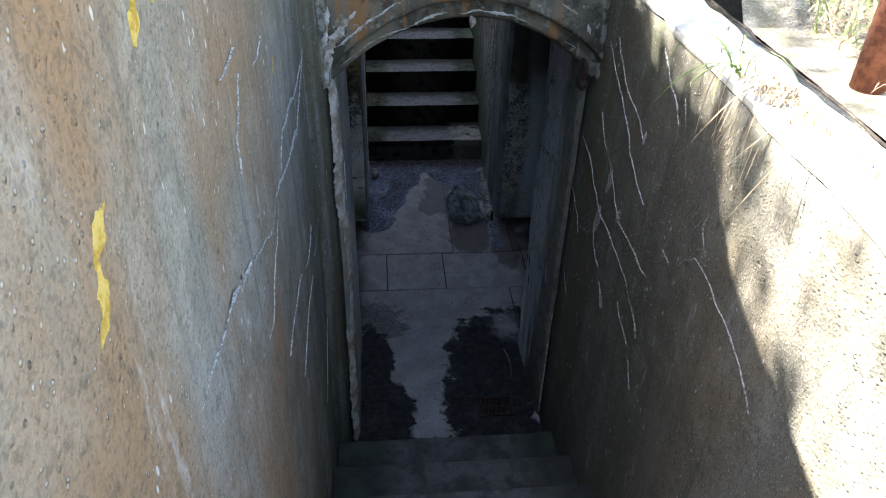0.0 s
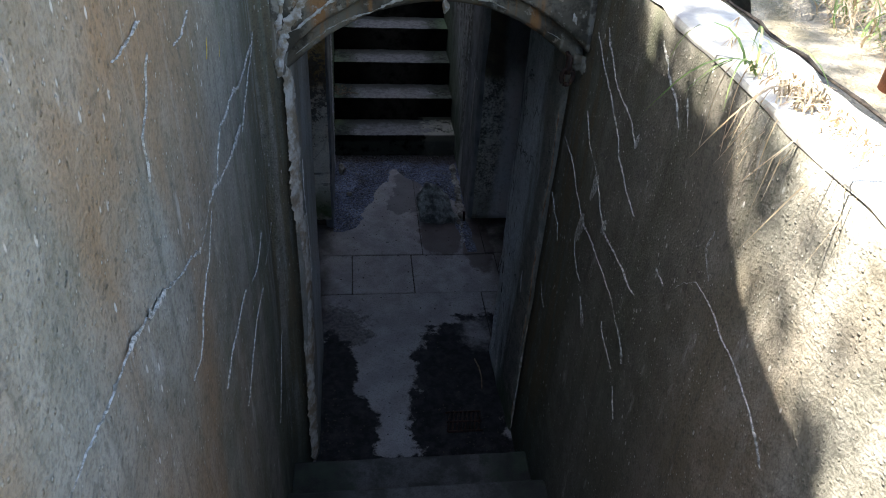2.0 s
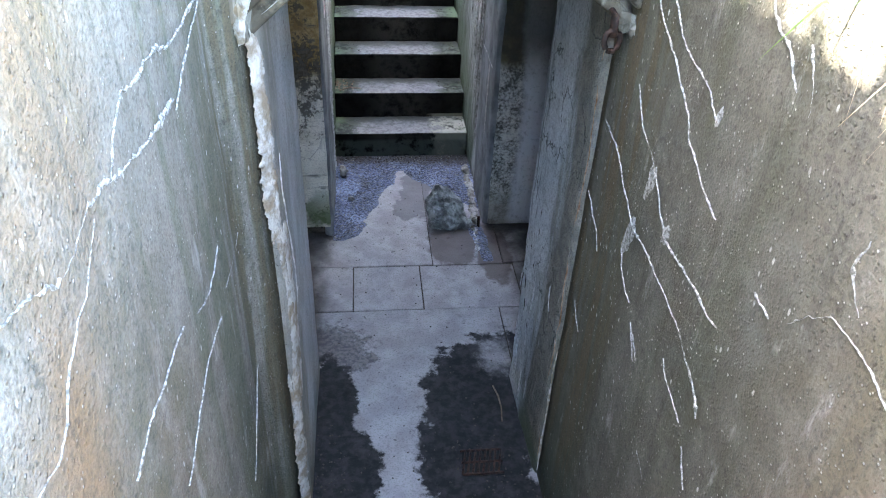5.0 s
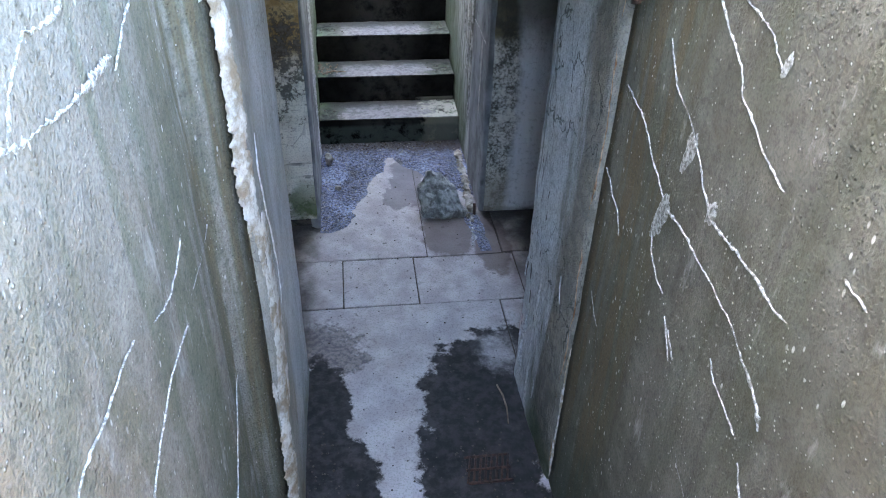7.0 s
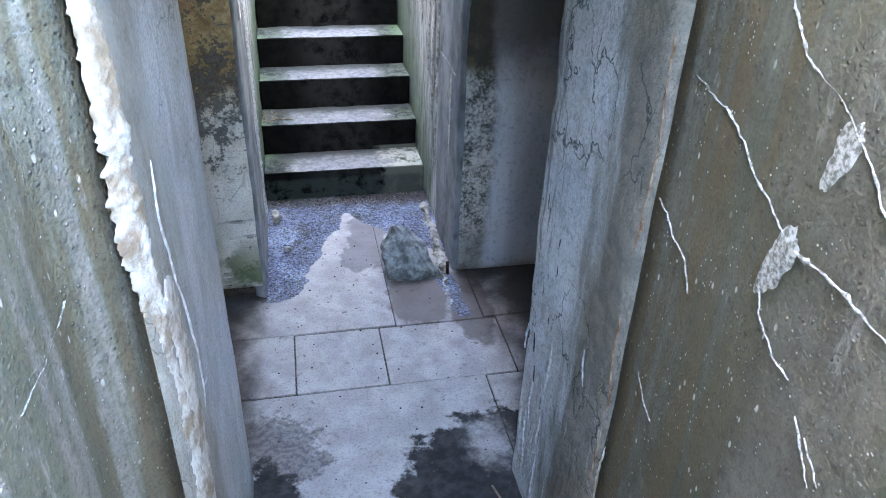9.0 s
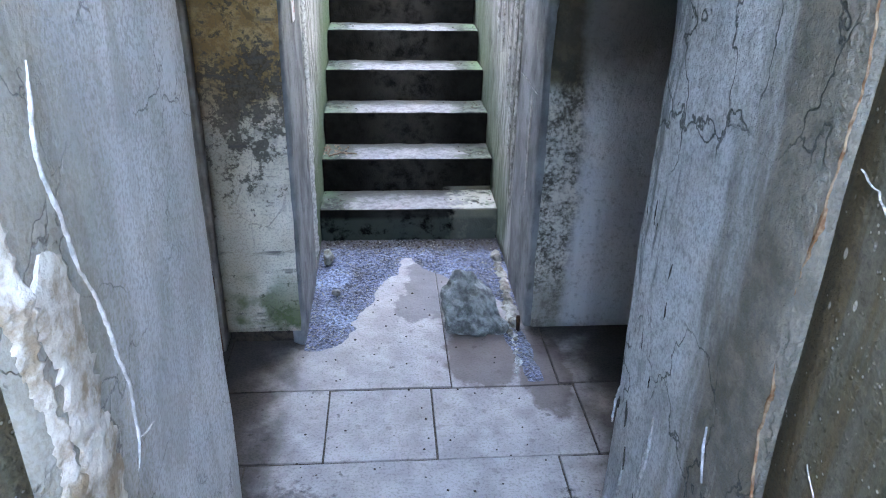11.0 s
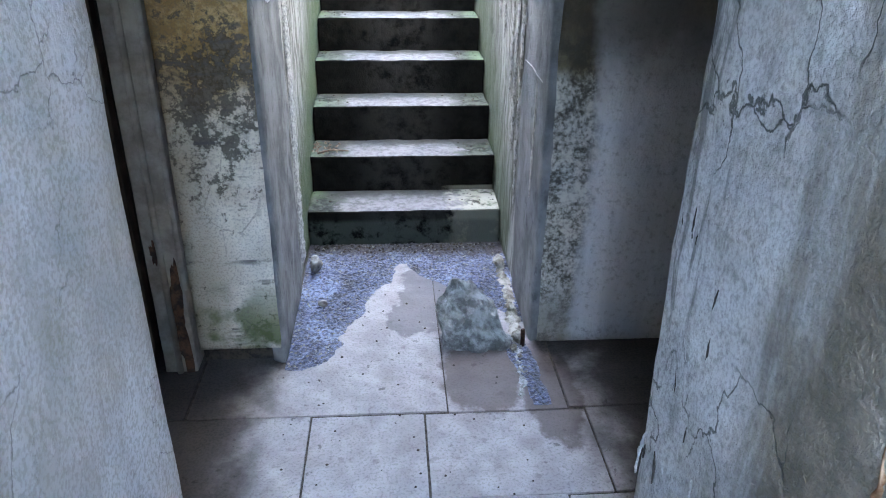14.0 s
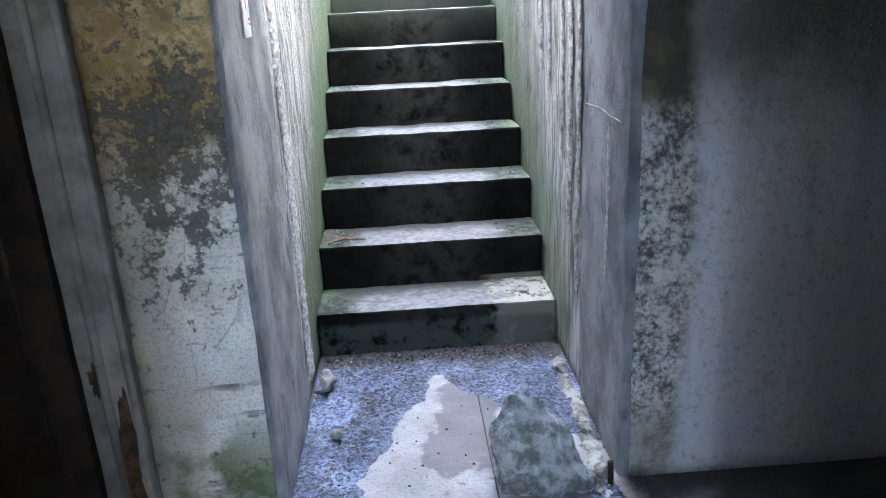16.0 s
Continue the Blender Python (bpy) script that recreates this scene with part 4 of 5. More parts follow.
coping = thing("coping", block("coping", (XR - 0.006, -5.6, BANK), (1.09, -1.66, BANK + 0.028), M_COPING, 0.012, 0.06, 0.014, 6), "pale concrete coping along the trench wall", "coping", kind="structure")

# ---- cracks, crusts and stains on the trench walls ----
ON_R, ON_L = XR - 0.004, XL + 0.004
RIGHT_CRACKS = [
    ([(-1.58, 1.714), (-1.69, 1.70), (-1.76, 1.665), (-1.82, 1.62), (-1.89, 1.587), (-1.945, 1.570), (-2.05, 1.567), (-2.20, 1.543), (-2.306, 1.523), (-2.404, 1.485), (-2.46, 1.434)], 0.013),
    ([(-1.94, 1.547), (-1.886, 1.490), (-1.905, 1.428), (-1.97, 1.393), (-2.01, 1.388)], 0.008),
    ([(-1.77, 1.905), (-1.844, 1.830), (-1.90, 1.806), (-1.963, 1.782), (-2.06, 1.703), (-2.123, 1.664), (-2.235, 1.668), (-2.35, 1.659), (-2.42, 1.66)], 0.013),
    ([(-1.74, 2.16), (-1.84, 2.09), (-1.94, 2.045), (-2.00, 2.000), (-2.07, 1.965), (-2.12, 1.92), (-2.20, 1.873), (-2.30, 1.845)], 0.008),
    ([(-1.82, 2.20), (-1.856, 2.159), (-1.957, 2.097), (-2.052, 2.065), (-2.143, 2.045), (-2.205, 2.007)], 0.009),
    ([(-2.495, 1.818), (-2.525, 1.812), (-2.556, 1.806)], 0.022),
    ([(-2.691, 2.072), (-2.684, 2.020), (-2.71, 1.985), (-2.734, 1.964)], 0.014),
    ([(-2.60, 1.84), (-2.689, 1.925), (-2.719, 1.930), (-2.758, 1.932), (-2.81, 1.918), (-2.85, 1.900), (-2.90, 1.900), (-3.0, 1.86), (-3.1, 1.80)], 0.011),
    ([(-2.219, 1.130), (-2.27, 1.075), (-2.33, 1.055)], 0.020),
    ([(-2.44, 1.318), (-2.475, 1.268), (-2.50, 1.24)], 0.013),
    ([(-2.044, 1.342), (-2.08, 1.30), (-2.114, 1.264)], 0.008),
    ([(-2.26, 1.42), (-2.285, 1.390), (-2.331, 1.372), (-2.404, 1.357)], 0.008),
    ([(-1.54, 1.450), (-1.58, 1.437), (-1.62, 1.405), (-1.67, 1.385), (-1.71, 1.335)], 0.003),
    ([(-1.60, 1.05), (-1.65, 1.01), (-1.687, 0.982)], 0.005),
    ([(-2.073, 1.326), (-2.101, 1.306), (-2.13, 1.283)], 0.009),
    ([(-2.22, 2.31), (-2.29, 2.25), (-2.37, 2.22), (-2.42, 2.17)], 0.022),
    ([(-2.42, 2.25), (-2.45, 2.20), (-2.47, 2.15)], 0.010),
]
for k, (line, w) in enumerate(RIGHT_CRACKS):
    part("lime_crack", ridge("lime_crack", [(ON_R, y, z) for y, z in line], w * 0.55, 0.0007, (-1, 0, 0), M_CRACK, 0.012, 0.003, k * 1.7, 5, 0.95, 1.9), wall_right, "white lime-filled crack")
for k, (y, z, w, h) in enumerate(((-1.966, 1.737, 0.026, 0.055), (-1.908, 1.532, 0.026, 0.062), (-2.108, 1.672, 0.018, 0.030), (-2.20, 2.02, 0.012, 0.022))):
    part("lime_bloom", crust("lime_bloom", (ON_R + 0.001, y, z), (0, w, -0.2 * w), (0, -0.2 * h, h), (-1, 0, 0), M_CRACK, 0.0012, 3 + k * 1.37, 0.40), wall_right, "pale lime bloom hanging below a crack")
LEFT_CRACKS = [
    ([(-2.13, 2.034), (-2.27, 2.048), (-2.393, 2.055), (-2.53, 2.09), (-2.62, 2.108), (-2.70, 2.09), (-2.76, 2.095), (-2.83, 2.12), (-2.97, 2.175), (-3.10, 2.22), (-3.25, 2.25), (-3.5, 2.27)], 0.024),
    ([(-1.72, 2.15), (-1.80, 2.12), (-1.918, 2.086), (-2.038, 2.050), (-2.127, 2.010)], 0.013),
    ([(-1.80, 2.13), (-2.051, 2.128), (-2.218, 2.153), (-2.40, 2.17), (-2.483, 2.136), (-2.527, 2.091)], 0.014),
    ([(-2.075, 1.437), (-2.16, 1.455), (-2.247, 1.458), (-2.385, 1.445), (-2.535, 1.400)], 0.012),
    ([(-2.36, 1.668), (-2.439, 1.677), (-2.525, 1.677), (-2.632, 1.684), (-2.726, 1.677)], 0.008),
    ([(-1.58, 1.036), (-1.68, 1.0), (-1.785, 0.95), (-1.90, 0.86), (-2.04, 0.75)], 0.006),
    ([(-1.74, 1.47), (-1.785, 1.468), (-1.89, 1.459), (-1.992, 1.465)], 0.008),
    ([(-1.996, 1.60), (-2.07, 1.58), (-2.145, 1.572), (-2.20, 1.59), (-2.259, 1.62)], 0.005),
    ([(-2.55, 2.475), (-2.628, 2.459), (-2.702, 2.465)], 0.009),
    ([(-2.86, 2.56), (-2.906, 2.561), (-2.96, 2.56), (-3.01, 2.563)], 0.008),
    ([(-2.85, 2.509), (-2.90, 2.46), (-2.956, 2.432), (-2.953, 2.360)], 0.005),
    ([(-2.62, 2.09), (-2.70, 2.02), (-2.80, 1.99), (-2.88, 1.93), (-2.95, 1.94)], 0.004),
]
for k, (line, w) in enumerate(LEFT_CRACKS):
    part("lime_crack", ridge("lime_crack", [(ON_L, y, z) for y, z in line], w * (0.7 if k < 3 else 0.55), 0.0007, (1, 0, 0), M_CRACK, 0.013, 0.003, 9 + k * 1.3, 5, 0.97, 1.8), wall_left, "white lime-filled crack")
for k, (line, w) in enumerate((([(-3.55, 2.67), (-3.575, 2.66), (-3.60, 2.64), (-3.605, 2.62), (-3.61, 2.595), (-3.64, 2.57)], 0.040), ([(-3.34, 2.80), (-3.355, 2.77), (-3.37, 2.75)], 0.022), ([(-3.26, 2.78), (-3.275, 2.765)], 0.018),
                               ([(-2.43, 2.38), (-2.45, 2.34)], 0.012), ([(-2.30, 2.32), (-2.31, 2.29)], 0.010), ([(-2.60, 2.24), (-2.62, 2.21)], 0.010))):
    part("lichen", ridge("lichen", [(ON_L, y, z) for y, z in line], w, 0.0012, (1, 0, 0), M_LICHEN, 0.010, 0.004, k * 1.9, 9, 0.6, 1.5), wall_left, "yellow lichen patch")
# lime curtain on the corner of the passage, rust seam on the other side
edge_out = Vector((0.85, -0.53, 0)).normalized()
part("lime_curtain", ridge("lime_curtain", [(-0.056, -1.635, 2.0), (-0.050, -1.632, 1.75), (-0.050, -1.635, 1.50), (-0.046, -1.61, 1.20), (-0.046, -1.605, 0.90), (-0.052, -1.64, 0.40), (-0.054, -1.65, 0.03)],
     0.078, 0.010, edge_out, M_CURTAIN, 0.010, 0.006, 4, 21, 0.2, 0.5), jamb_left, "thick rough white lime crust down the corner")
part("lime_curtain", ridge("lime_curtain", [(-0.037, -1.54, 1.36), (-0.037, -1.525, 1.15), (-0.037, -1.515, 0.98), (-0.037, -1.53, 0.78), (-0.037, -1.56, 0.60)], 0.13, 0.008, (1, 0, 0), M_CURTAIN, 0.010, 0.006, 9, 17, 0.15, 0.5), jamb_left, "rough white lime crust")
LEFT_HAIRS = [([(-1.47, 1.56), (-1.50, 1.46), (-1.48, 1.38), (-1.456, 1.291), (-1.431, 1.250), (-1.413, 1.178), (-1.404, 1.113), (-1.382, 1.053), (-1.388, 0.951), (-1.405, 0.913)], 0.011), ([(-1.388, 0.951), (-1.35, 0.94), (-1.315, 0.933)], 0.005)]
for k, (line, w) in enumerate(LEFT_HAIRS):
    part("hairline_lime", ridge("hairline_lime", [(-0.038, y, z) for y, z in line], w, 0.003, (1, 0, 0), M_WHITE, 0.008, 0.005, k, 5, 0.2), jamb_left, "white hairline crack")
seam, rs = [], random.Random(44)
for k in range(26):
    seam.append((0.906, -1.505 + rs.gauss(0, 0.007) + 0.012 * math.sin(k * 0.7), 1.98 - 0.074 * k))
part("lime_seam", ridge("lime_seam", seam[:11], 0.006, 0.003, (-1, 0, 0), M_RUSTY, 0.008, 0.004, 8, 5, 0.8, 1.5), jamb_right, "thin lime crack along the joint")
part("rust_seam", ridge("rust_seam", seam[8:], 0.007, 0.003, (-1, 0, 0), M_RUSTY, 0.008, 0.004, 5, 5, 0.5, 1.5), jamb_right, "rust-coloured crust along the joint")
part("lime_seam", ridge("lime_seam", [(0.910, -1.535, 0.75), (0.910, -1.53, 0.5), (0.910, -1.54, 0.05)], 0.012, 0.005, (-1, 0, 0), M_CRUST, 0.012, 0.005, 3, 7, 0.6, 1.4), jamb_right, "white lime run at the joint")
rj = random.Random(31)
for k in range(16):
    y = rj.choice((-0.955, -0.99, -1.06, -1.14, -1.22, -1.34)) + rj.gauss(0, 0.018)
    z, h = rj.uniform(0.25, 1.05), rj.uniform(0.10, 0.34)
    run = [(0.900, y, z), (0.900, y + rj.gauss(0, 0.010), z - 0.5 * h), (0.900, y + rj.gauss(0, 0.014), max(0.02, z - h))]
    part("lime_run", ridge("lime_run", run, rj.uniform(0.010, 0.030), 0.006, (-1, 0, 0), M_RUN, 0.010, 0.005, k * 1.9, 7, 0.6, 1.2), jamb_right, "white lime run")
for k in range(16):
    y, z = rj.choice((-0.97, -1.02, -1.10)) + rj.gauss(0, 0.02), rj.uniform(0.45, 1.25)
    pit = [(0.899, y, z), (0.899, y + rj.gauss(0, 0.006), z - rj.uniform(0.02, 0.07))]
    part("mould_spot", ridge("mould_spot", pit, rj.uniform(0.008, 0.016), 0.002, (-1, 0, 0), M_MOULD, 0.006, 0.004, k * 2.3, 5, 0.4, 1.2), jamb_right, "black mould spot")

# white rough runs on the far stair walls
stair_l, stair_r = bpy.data.objects["wall_stair_left"], bpy.data.objects["wall_stair_right"]
part("lime_curtain", ridge("lime_curtain", [(-0.004, 1.07, 2.3), (-0.004, 1.08, 1.6), (-0.004, 1.09, 1.0), (-0.004, 1.06, 0.6), (-0.004, 1.06, 0.05)], 0.13, 0.016, (1, 0, 0), M_RUN, 0.006, 0.005, 6, 17, 0.0, 0.35), stair_l, "rough white lime curtain")
for k, (y, w) in enumerate(((0.97, 0.05), (1.10, 0.07), (1.22, 0.05), (1.45, 0.05), (1.62, 0.04))):
    part("lime_run", ridge("lime_run", [(0.960, y, 2.4), (0.960, y + 0.02, 1.7), (0.960, y, 1.1), (0.960, y + 0.03, 0.35 + 0.22 * k)], w, 0.011, (-1, 0, 0), M_LIME, 0.012, 0.007, k * 2.1, 9, 0.35, 0.6), stair_r, "rough pale lime run")
part("lime_run", ridge("lime_run", [(0.953, 0.60, 1.02), (0.953, 0.60, 0.8), (0.953, 0.61, 0.55)], 0.03, 0.004, (-1, 0, 0), M_WHITE, 0.008, 0.01, 2), stair_r, "white lime run")
part("lime_joint", ridge("lime_joint", [(0.953, 0.50, 1.03), (0.953, 0.70, 1.04), (0.955, 0.88, 1.03)], 0.006, 0.0015, (-1, 0, 0), M_LIME, 0.004, 0.005, 2, 5, 0.9, 1.5), stair_r, "white lime along a pour joint")

# ---- things ----
rock = thing("rock", hull_rock("rock", [(0.615, 0.385, 0.0), (0.60, 0.47, 0.0), (0.66, 0.60, 0.0), (0.80, 0.58, 0.0), (0.89, 0.44, 0.0), (0.865, 0.36, 0.0), (0.74, 0.352, 0.0),
             (0.586, 0.455, 0.195), (0.605, 0.40, 0.10), (0.648, 0.465, 0.268), (0.725, 0.475, 0.250), (0.665, 0.57, 0.205), (0.76, 0.56, 0.165), (0.812, 0.465, 0.140), (0.75, 0.375, 0.105), (0.86, 0.385, 0.045)],
             M_ROCK, 0.020, 17), "rough grey-green broken rock lying on the flagstones", "rock")
thing("pebble", stone("pebble", (0.112, 0.722, 0.006), (0.026, 0.02, 0.02), M_RUBBLE, 3, 2), "small pale pebble on wet grit", "stone")
thing("pale_stone", stone("pale_stone", (0.055, 1.06, 0.004), (0.036, 0.05, 0.045), M_RUBBLE, 5, 3, 0.3, False), "pale weathered stone at the foot of the stair wall", "stone")
thing("broken_kerb", ridge("broken_kerb", [(0.915, 0.40, 0.0), (0.92, 0.60, 0.0), (0.928, 0.80, 0.0), (0.93, 1.0, 0.0), (0.935, 1.22, 0.0)], 0.085, 0.030, (0, 0, 1), M_RUBBLE, 0.012, 0.008, 3, 13, 0.2, 0.6),
      "crumbling pale concrete fillet along the stair wall", "kerb")
thing("lime_rubble", ridge("lime_rubble", [(0.905, 0.40, 0.001), (0.895, 0.30, 0.001), (0.885, 0.18, 0.001), (0.872, 0.04, 0.001)], 0.04, 0.014, (0, 0, 1), M_LIME, 0.014, 0.006, 5, 11, 0.7, 1.2),
      "white crumbled lime trailing over the wet floor", "rubble", kind="stuff")
for k, (x, y, a, b_, c_) in enumerate(((0.925, 1.08, 0.030, 0.05, 0.024), (0.905, 0.44, 0.026, 0.022, 0.02), (0.885, 0.36, 0.018, 0.022, 0.014), (0.90, 0.31, 0.012, 0.014, 0.009), (0.915, 0.66, 0.02, 0.03, 0.02))):
    thing("rubble", stone("rubble", (x, y, 0.004), (a, b_, c_), M_RUBBLE, 60 + k, 3, 0.5), "broken concrete lump beside the stair wall", "rubble", "rubble along the wall")
thing("pipe_stub", tube("pipe_stub", [(0.925, 0.395, 0.0), (0.925, 0.395, 0.03), (0.923, 0.394, 0.075)], 0.009, M_IRON), "short rusty iron pipe stub standing from the floor", "pipe")


def grit_mask(x, y):
    w = 0.045 * noise.fractal(Vector((x * 7, y * 7, 3)), 1, 2, 3)
    left = 0.11 + 0.41 * (y - 0.26) - x + w
    left = min(left, y - 0.27 + w - 0.25 * x)
    right = min(x - 0.52 + w + 0.35 * (y - 1.0), y - 0.99 + w + 1.1 * max(0, x - 0.55))
    strip = min(0.05 - abs(x - 0.90 - 0.1 * (0.4 - y)) + 0.5 * w, 0.42 - y, y - 0.01)
    return max(left, right, y - 1.12 + w, strip)


def grit_sheet():
    step, verts, faces, at = 0.0055, [], [], {}
    nx, ny = int(0.97 / step), int(1.34 / step)
    for j in range(ny + 1):
        for i in range(nx + 1):
            x, y = 0.0 + i * step, 0.005 + j * step
            d = grit_mask(x, y)
            if d > -0.003:
                h = min(1, max(0, d) / 0.05)
                at[i, j] = len(verts)
                verts.append((x, y, -0.002 + 0.005 * h ** 0.5 + (0.003 + 0.006 * h) * abs(noise.noise(Vector((x * 75, y * 75, 0)))) * (0.3 + h)))
    for (i, j), a in at.items():
        if (i + 1, j) in at and (i, j + 1) in at and (i + 1, j + 1) in at:
            faces.append((a, at[i + 1, j], at[i + 1, j + 1], at[i, j + 1]))
    return mesh_of("wet_grit", verts, faces, M_GRIT, False)


thing("wet_grit", grit_sheet(), "wet dark grit washed over the flagstones, blue sky glints painted in", "grit", kind="stuff")


def scatter(name, spots, size, material, seed):
    """Many small crumbs in one mesh."""
    rnd, verts, faces = random.Random(seed), [], []
    for x, y, z in spots:
        s, a = size * rnd.uniform(0.4, 1.3), rnd.uniform(0, 6.3)
        base = len(verts)
        for k in range(5):
            t = a + k * 1.257
            verts.append((x + math.cos(t) * s * rnd.uniform(0.6, 1), y + math.sin(t) * s * rnd.uniform(0.6, 1), z - 0.001))
        verts.append((x, y, z + s * rnd.uniform(0.4, 0.9)))
        faces += [(base + k, base + (k + 1) % 5, base + 5) for k in range(5)]
    return mesh_of(name, verts, faces, material, False)


rnd = random.Random(7)
spots = []
while len(spots) < 700:
    x, y = rnd.uniform(0.01, 0.94), rnd.uniform(0.05, 1.33)
    if grit_mask(x, y) > 0:
        spots.append((x, y, 0.006))
thing("grit_crumbs", scatter("grit_crumbs", spots, 0.006, M_RUBBLE, 1), "scattered small stone crumbs on the wet grit", "grit", kind="stuff")
spots = [(rnd.uniform(0.0, 0.9), rnd.uniform(-1.75, 0.9), 0.001) for _ in range(160)]
spots += [(rnd.gauss(0.72, 0.12), rnd.gauss(-1.45, 0.12), 0.001) for _ in range(110)] + [(rnd.gauss(0.02, 0.06), rnd.gauss(-1.5, 0.15), 0.001) for _ in range(90)]
spots = [(min(max(x, -0.03), 0.9), y, z) for x, y, z in spots]
thing("floor_litter", scatter("floor_litter", spots, 0.006, M_DIRT, 2), "small crumbs of dirt on the flagstones", "litter", kind="stuff")
spots = []
for k in range(1, 8):
    for _ in range(34):
        side = rnd.choice((0, 1))
        spots.append((abs(rnd.gauss(0, 0.10)) if side == 0 else 0.95 - abs(rnd.gauss(0, 0.10)), 1.343 + GO * (k - 1) + rnd.uniform(0.05, 0.27), RISE * k))
spots = [(min(max(x, 0.01), 0.94), y, z) for x, y, z in spots]
thing("step_litter", scatter("step_litter", spots, 0.008, M_DIRT, 3), "leaf mould and dirt in the corners of the steps", "litter", kind="stuff")

spots = [(rnd.uniform(0.02, 0.93), 1.335 - abs(rnd.gauss(0, 0.05)), 0.006) for _ in range(220)]
thing("leaf_litter", scatter("leaf_litter", spots, 0.009, M_DIRT, 8), "brown leaf litter against the lowest riser", "litter", kind="stuff")
spots = [(abs(rnd.gauss(0.02, 0.07)), 1.66 + rnd.uniform(0.0, 0.2), 0.386) for _ in range(60)]
thing("leaf_litter", scatter("leaf_litter", spots, 0.010, M_TWIG, 9), "dry stalks and leaves heaped on a step's end", "litter", kind="stuff")

# drain grate
grate = thing("drain_grate", None, "small cast-iron drain grate with slanting slots, sunk in damp floor", "drain")
# No hole below: a black plate on the floor paints the slots' shade.
part("pit", block("pit", (0.605, -1.505, -0.004), (0.775, -1.385, 0.0035), M_BLACK, 0), grate)
for k in range(8):
    x = 0.61 + k * 0.0225
    part("bar", tube("bar", [(x - 0.012, -1.507, 0.004), (x + 0.016, -1.383, 0.004)], 0.0055, M_IRON, 6), grate)
for y in (-1.507, -1.446, -1.383):
    part("crossbar", tube("crossbar", [(0.60, y, 0.004), (0.78, y, 0.004)], 0.0065, M_IRON, 6), grate)

twig = [(0.807, -1.0, 0.004), (0.822, -1.07, 0.008), (0.826, -1.14, 0.006), (0.816, -1.225, 0.004)]
thing("twig", tube("twig", twig, [0.004, 0.0045, 0.004, 0.003], M_TWIG, 6), "thin bent dry twig on the damp floor", "twig")
thing("twig", tube("twig", [(0.03, 1.66, 0.386), (0.10, 1.68, 0.40), (0.19, 1.70, 0.386)], [0.005, 0.006, 0.004], M_TWIG, 6), "dry twig lying on a step", "twig")

# iron shackle under the arch
hook = thing("iron_shackle", None, "rusty iron shackle fixed under the arch", "shackle")
part("bolt", tube("bolt", [(0.858, -1.62, 2.06), (0.858, -1.675, 2.045), (0.858, -1.68, 1.995)], 0.011, M_IRON), hook)
part("ring", tube("ring", [(0.858 + 0.020 * math.sin(2 * math.pi * k / 16), -1.68, 1.985 - 0.028 * math.cos(2 * math.pi * k / 16)) for k in range(17)], 0.008, M_IRON, 8), hook)

# timber door frame and door at the dark end
frame_post = thing("door_frame", None, "white-painted timber door frame, rotten at the foot", "door frame")
part("post", block("post", (-0.44, 0.285, 0.0), (-0.322, 0.40, 2.22), M_PAINT, 0.006, 0.08, 0.003, 9), frame_post, "chipped white-painted post")
part("moulding", tube("moulding", [(-0.385, 0.283, 0.0), (-0.385, 0.283, 1.1), (-0.385, 0.283, 2.22)], 0.012, M_PAINT, 8), frame_post)
part("bead", tube("bead", [(-0.322, 0.288, 0.35), (-0.322, 0.288, 1.2), (-0.322, 0.288, 2.22)], 0.010, M_PAINT, 8), frame_post)
part("rot", crust("rot", (-0.352, 0.281, 0.22), (0.028, 0, 0), (0, 0, 0.22), (0, -1, 0), M_ROT, 0.006, 4, 0.8), frame_post, "rotten brown wood at the foot")
part("rot", crust("rot", (-0.405, 0.281, 0.50), (0.014, 0, 0), (0, 0, 0.04), (0, -1, 0), M_ROT, 0.004, 7, 0.8), frame_post, "bare patch in the paint")
door = thing("door_1", None, "dark brown timber door standing closed in the unlit end", "door", kind="structure")
part("leaf", block("leaf", (-1.30, 0.36, 0.02), (-0.49, 0.41, 2.1), M_BROWN, 0.004), door)
for x0, x1, z0, z1 in ((-1.22, -0.94, 0.2, 0.95), (-0.86, -0.58, 0.2, 0.95), (-1.22, -0.94, 1.1, 1.95), (-0.86, -0.58, 1.1, 1.95)):
    part("panel", block("panel", (x0, 0.348, z0), (x1, 0.362, z1), M_BROWN, 0.005), door)

# small sign on the reveal
sign = thing("sign", block("sign", (0.004, 0.588, 1.282), (0.009, 0.668, 1.56), M_SIGN, 0.0012), "small white card with red print on the stair wall", "sign")
part("print", crust("print", (0.0095, 0.625, 1.45), (0, 0.030, 0), (0, 0, 0.09), (1, 0, 0), M_RED, 0.0005, 2, 0.6), sign, "red printed patch")
for k, z in enumerate((1.325, 1.312)):
    part("line_of_print", block("line_of_print", (0.0088, 0.645, z), (0.0098, 0.662, z + 0.006), M_RED, 0), sign, "small red bar of print")

# Added dark tube that stands in for the joint between coping and soil.
stem = [(1.098 + 0.006 * math.sin(k * 1.7), -1.68 - 0.07 * k, BANK + 0.028 + 0.003 * math.sin(k * 2.3)) for k in range(24)]
thing("coping_joint_line", tube("coping_joint_line", stem, [0.0032 + 0.0015 * (k % 3 == 0) for k in range(24)], M_DIRT, 7), "dark knobbly tube standing in for the coping's outer joint", "stem")

# rusted post on the bank
post = thing("post", tube("post", [(1.26, -2.62, BANK + 0.0), (1.26, -2.62, 2.9), (1.27, -2.62, 3.5)], 0.040, M_POST, 18), "red-brown rusted iron post standing in the coping", "post")


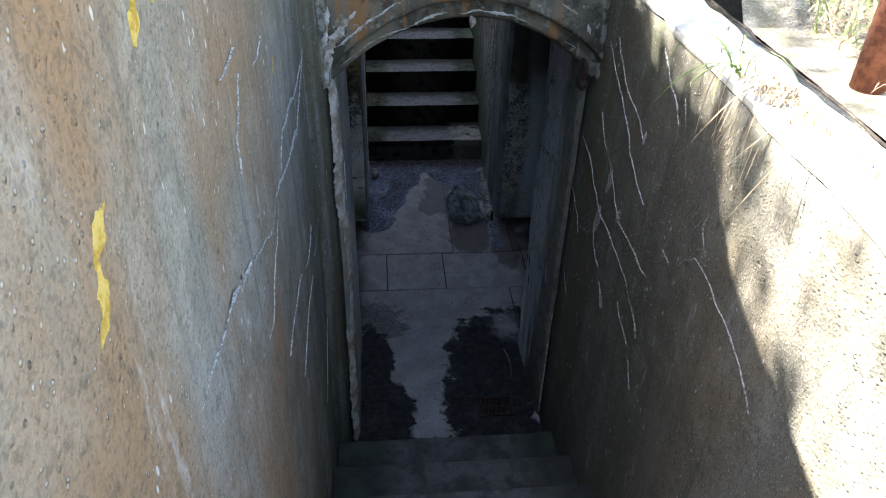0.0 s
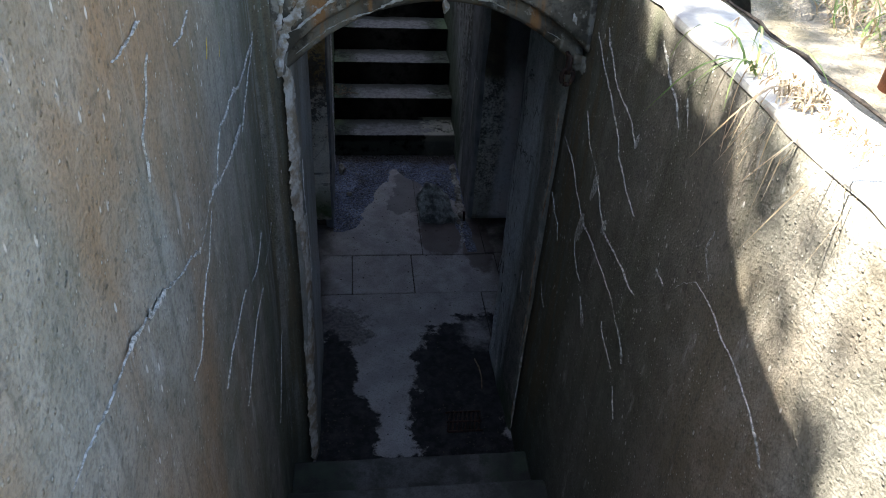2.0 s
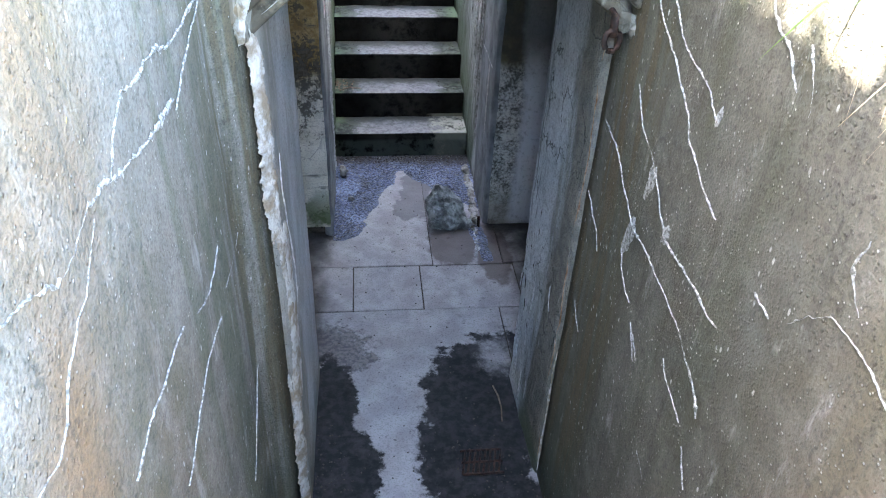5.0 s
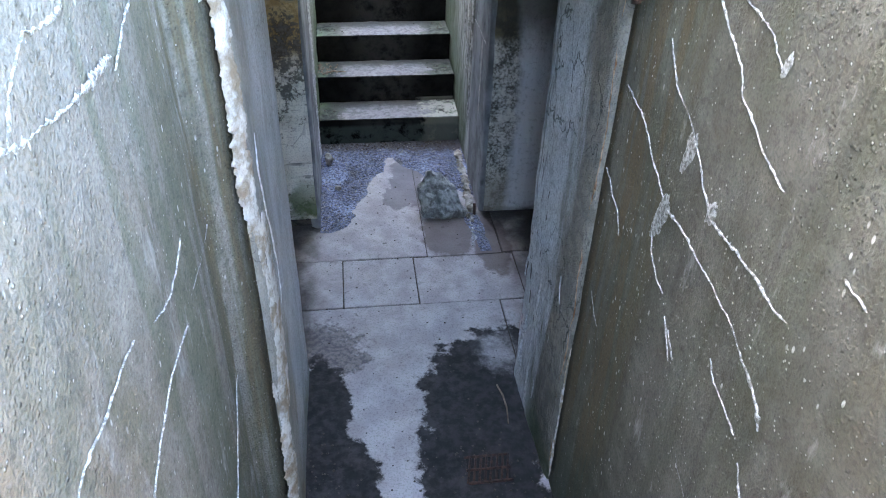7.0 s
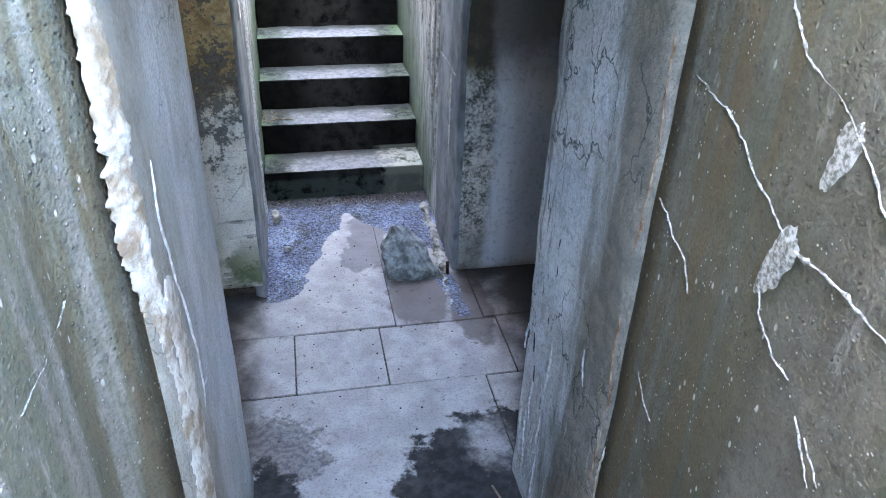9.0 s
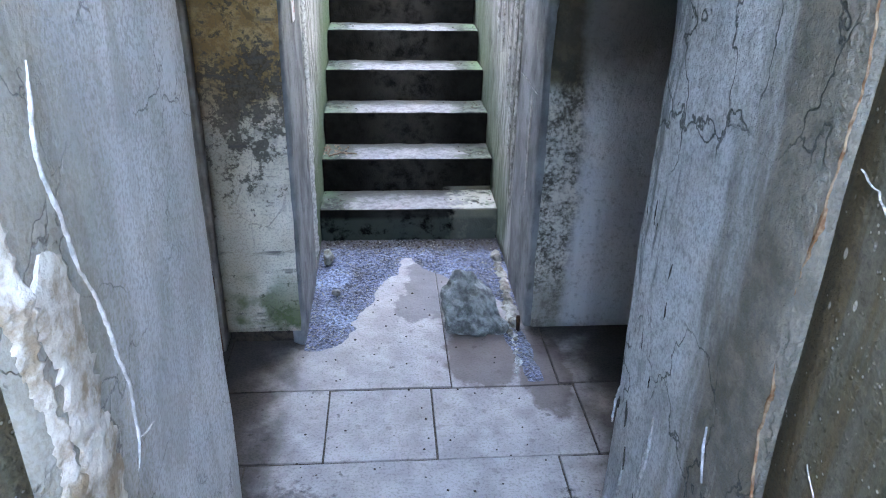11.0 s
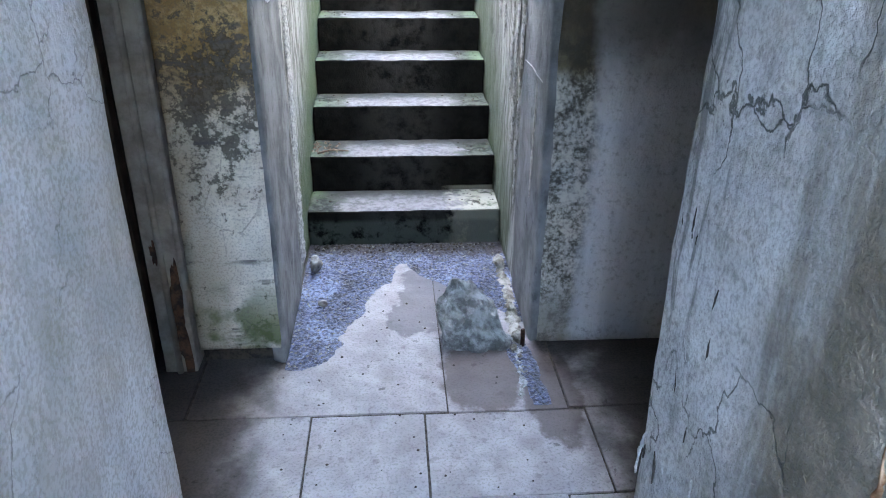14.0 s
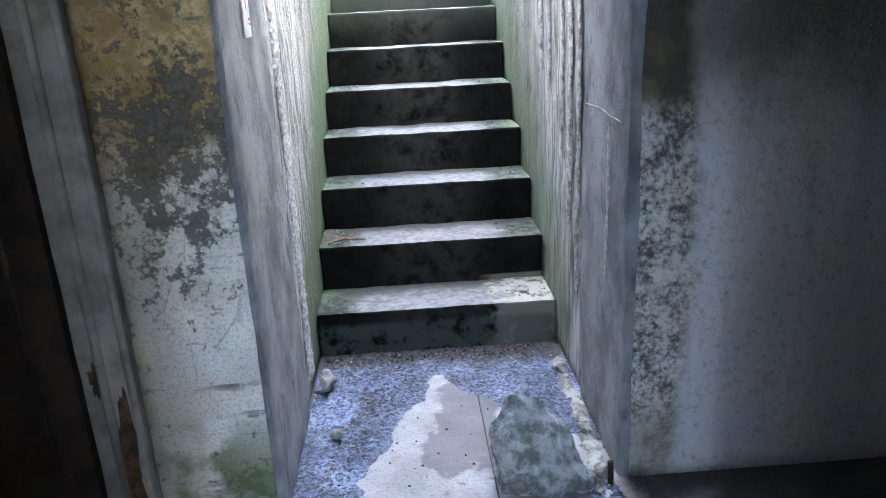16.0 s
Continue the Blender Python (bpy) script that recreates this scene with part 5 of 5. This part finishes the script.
def blades(name, roots, material, seed, hang=0.0, length=(0.1, 0.3), width=0.004, lean=(0, 0), curl=0.15, spread=0.6):
    """Grass: bent tapering ribbons in one mesh."""
    r, verts, faces = random.Random(seed), [], []
    for x, y, z in roots:
        ln, a = r.uniform(*length), r.uniform(0, 6.283)
        d = Vector((math.cos(a) * spread + lean[0], math.sin(a) * spread + lean[1], r.uniform(0.5, 1.3)))
        p, side, w = Vector((x, y, z)), Vector((-math.sin(a), math.cos(a), 0)), width * r.uniform(0.6, 1.4)
        base, n = len(verts), 9
        twist = Vector((r.gauss(0, curl), r.gauss(0, curl), 0)) * 0.4
        for k in range(n + 1):
            f = w * (1 - (k / n) ** 2) + 0.0003
            verts += [p - side * f * 0.5, p + side * f * 0.5]
            p = p + d.normalized() * ln / n
            d = d.normalized() * 0.9 + twist + Vector((lean[0] * 0.1, lean[1] * 0.1, -hang * 0.75 - r.uniform(0.03, 0.2)))
        for k in range(n):
            q = base + 2 * k
            faces.append((q, q + 1, q + 3, q + 2))
    return mesh_of(name, verts, faces, material)


r2 = random.Random(21)
roots = [(1.30 + abs(r2.gauss(0, 0.5)), r2.uniform(-4.8, -1.9), BANK + 0.01) for _ in range(5200)]
thing("bank_grass", blades("bank_grass", roots[:3900], M_STRAW, 3, 0.08, (0.05, 0.17), 0.004), "dry straw-coloured grass on the bank", "grass", kind="stuff")
thing("bank_grass", blades("bank_grass", roots[3900:], M_GRASS, 4, 0.05, (0.06, 0.19), 0.004), "fresh green grass among the straw", "grass", kind="stuff")
roots = [(r2.uniform(0.945, 1.02), r2.gauss(-2.76, 0.16), BANK + 0.025) for _ in range(190)]
thing("hanging_grass", blades("hanging_grass", roots, M_STRAW, 5, 1.1, (0.12, 0.30), 0.0034, (-0.05, 0.0), 0.75, 0.30), "dry grass tuft hanging over the trench wall", "grass", kind="stuff")
roots = [(0.955, r2.gauss(-2.60, 0.03), BANK + 0.02) for _ in range(9)]
thing("green_tuft", blades("green_tuft", roots, M_GRASS, 6, 0.42, (0.16, 0.30), 0.006, (-0.22, 0.05), 0.2, 0.25), "few green blades leaning over the wall", "grass", kind="stuff")


# small tree on the high bank that dapples the sun
def dapple_tree(base, crown, radii, count, seed):
    r = random.Random(seed)
    tree = thing("tree", None, "small leafy tree standing on the high bank", "tree")
    base, crown = Vector(base), Vector(crown)
    part("trunk", tube("trunk", [base, base.lerp(crown, 0.35) + Vector((0.08, 0.05, 0)), base.lerp(crown, 0.7) - Vector((0.05, 0, 0)), crown], [0.075, 0.06, 0.045, 0.02], M_TWIG, 10), tree)
    clumps = []
    while len(clumps) < count // 16:
        v = Vector((r.uniform(-1, 1), r.uniform(-1, 1), r.uniform(-1, 1)))
        if v.length < 1:
            clumps.append(crown + Vector((v.x * radii[0], v.y * radii[1], v.z * radii[2])))
    for c in clumps[::5]:
        root = base.lerp(crown, r.uniform(0.55, 0.95))
        part("limb", tube("limb", [root, root.lerp(c, 0.5) + Vector((0, 0, 0.06)), c], [0.02, 0.012, 0.004], M_TWIG, 6), tree)
    verts, faces = [], []
    for k in range(count):
        p = r.choice(clumps) + Vector((r.gauss(0, 0.10), r.gauss(0, 0.10), r.gauss(0, 0.09)))
        u = Vector((r.gauss(0, 1), r.gauss(0, 1), r.gauss(0, 1))).normalized()
        v, s = u.orthogonal().normalized(), r.uniform(0.03, 0.065)
        base_i = len(verts)
        verts += [p - u * s, p + v * s * 0.5, p + u * s, p - v * s * 0.5]
        faces.append((base_i, base_i + 1, base_i + 2, base_i + 3))
    part("crown", mesh_of("crown", verts, faces, M_LEAF, False), tree)


dapple_tree((-2.9, -1.1, 3.6), (-2.7, -1.2, 7.4), (0.9, 1.05, 0.6), 1700, 5)
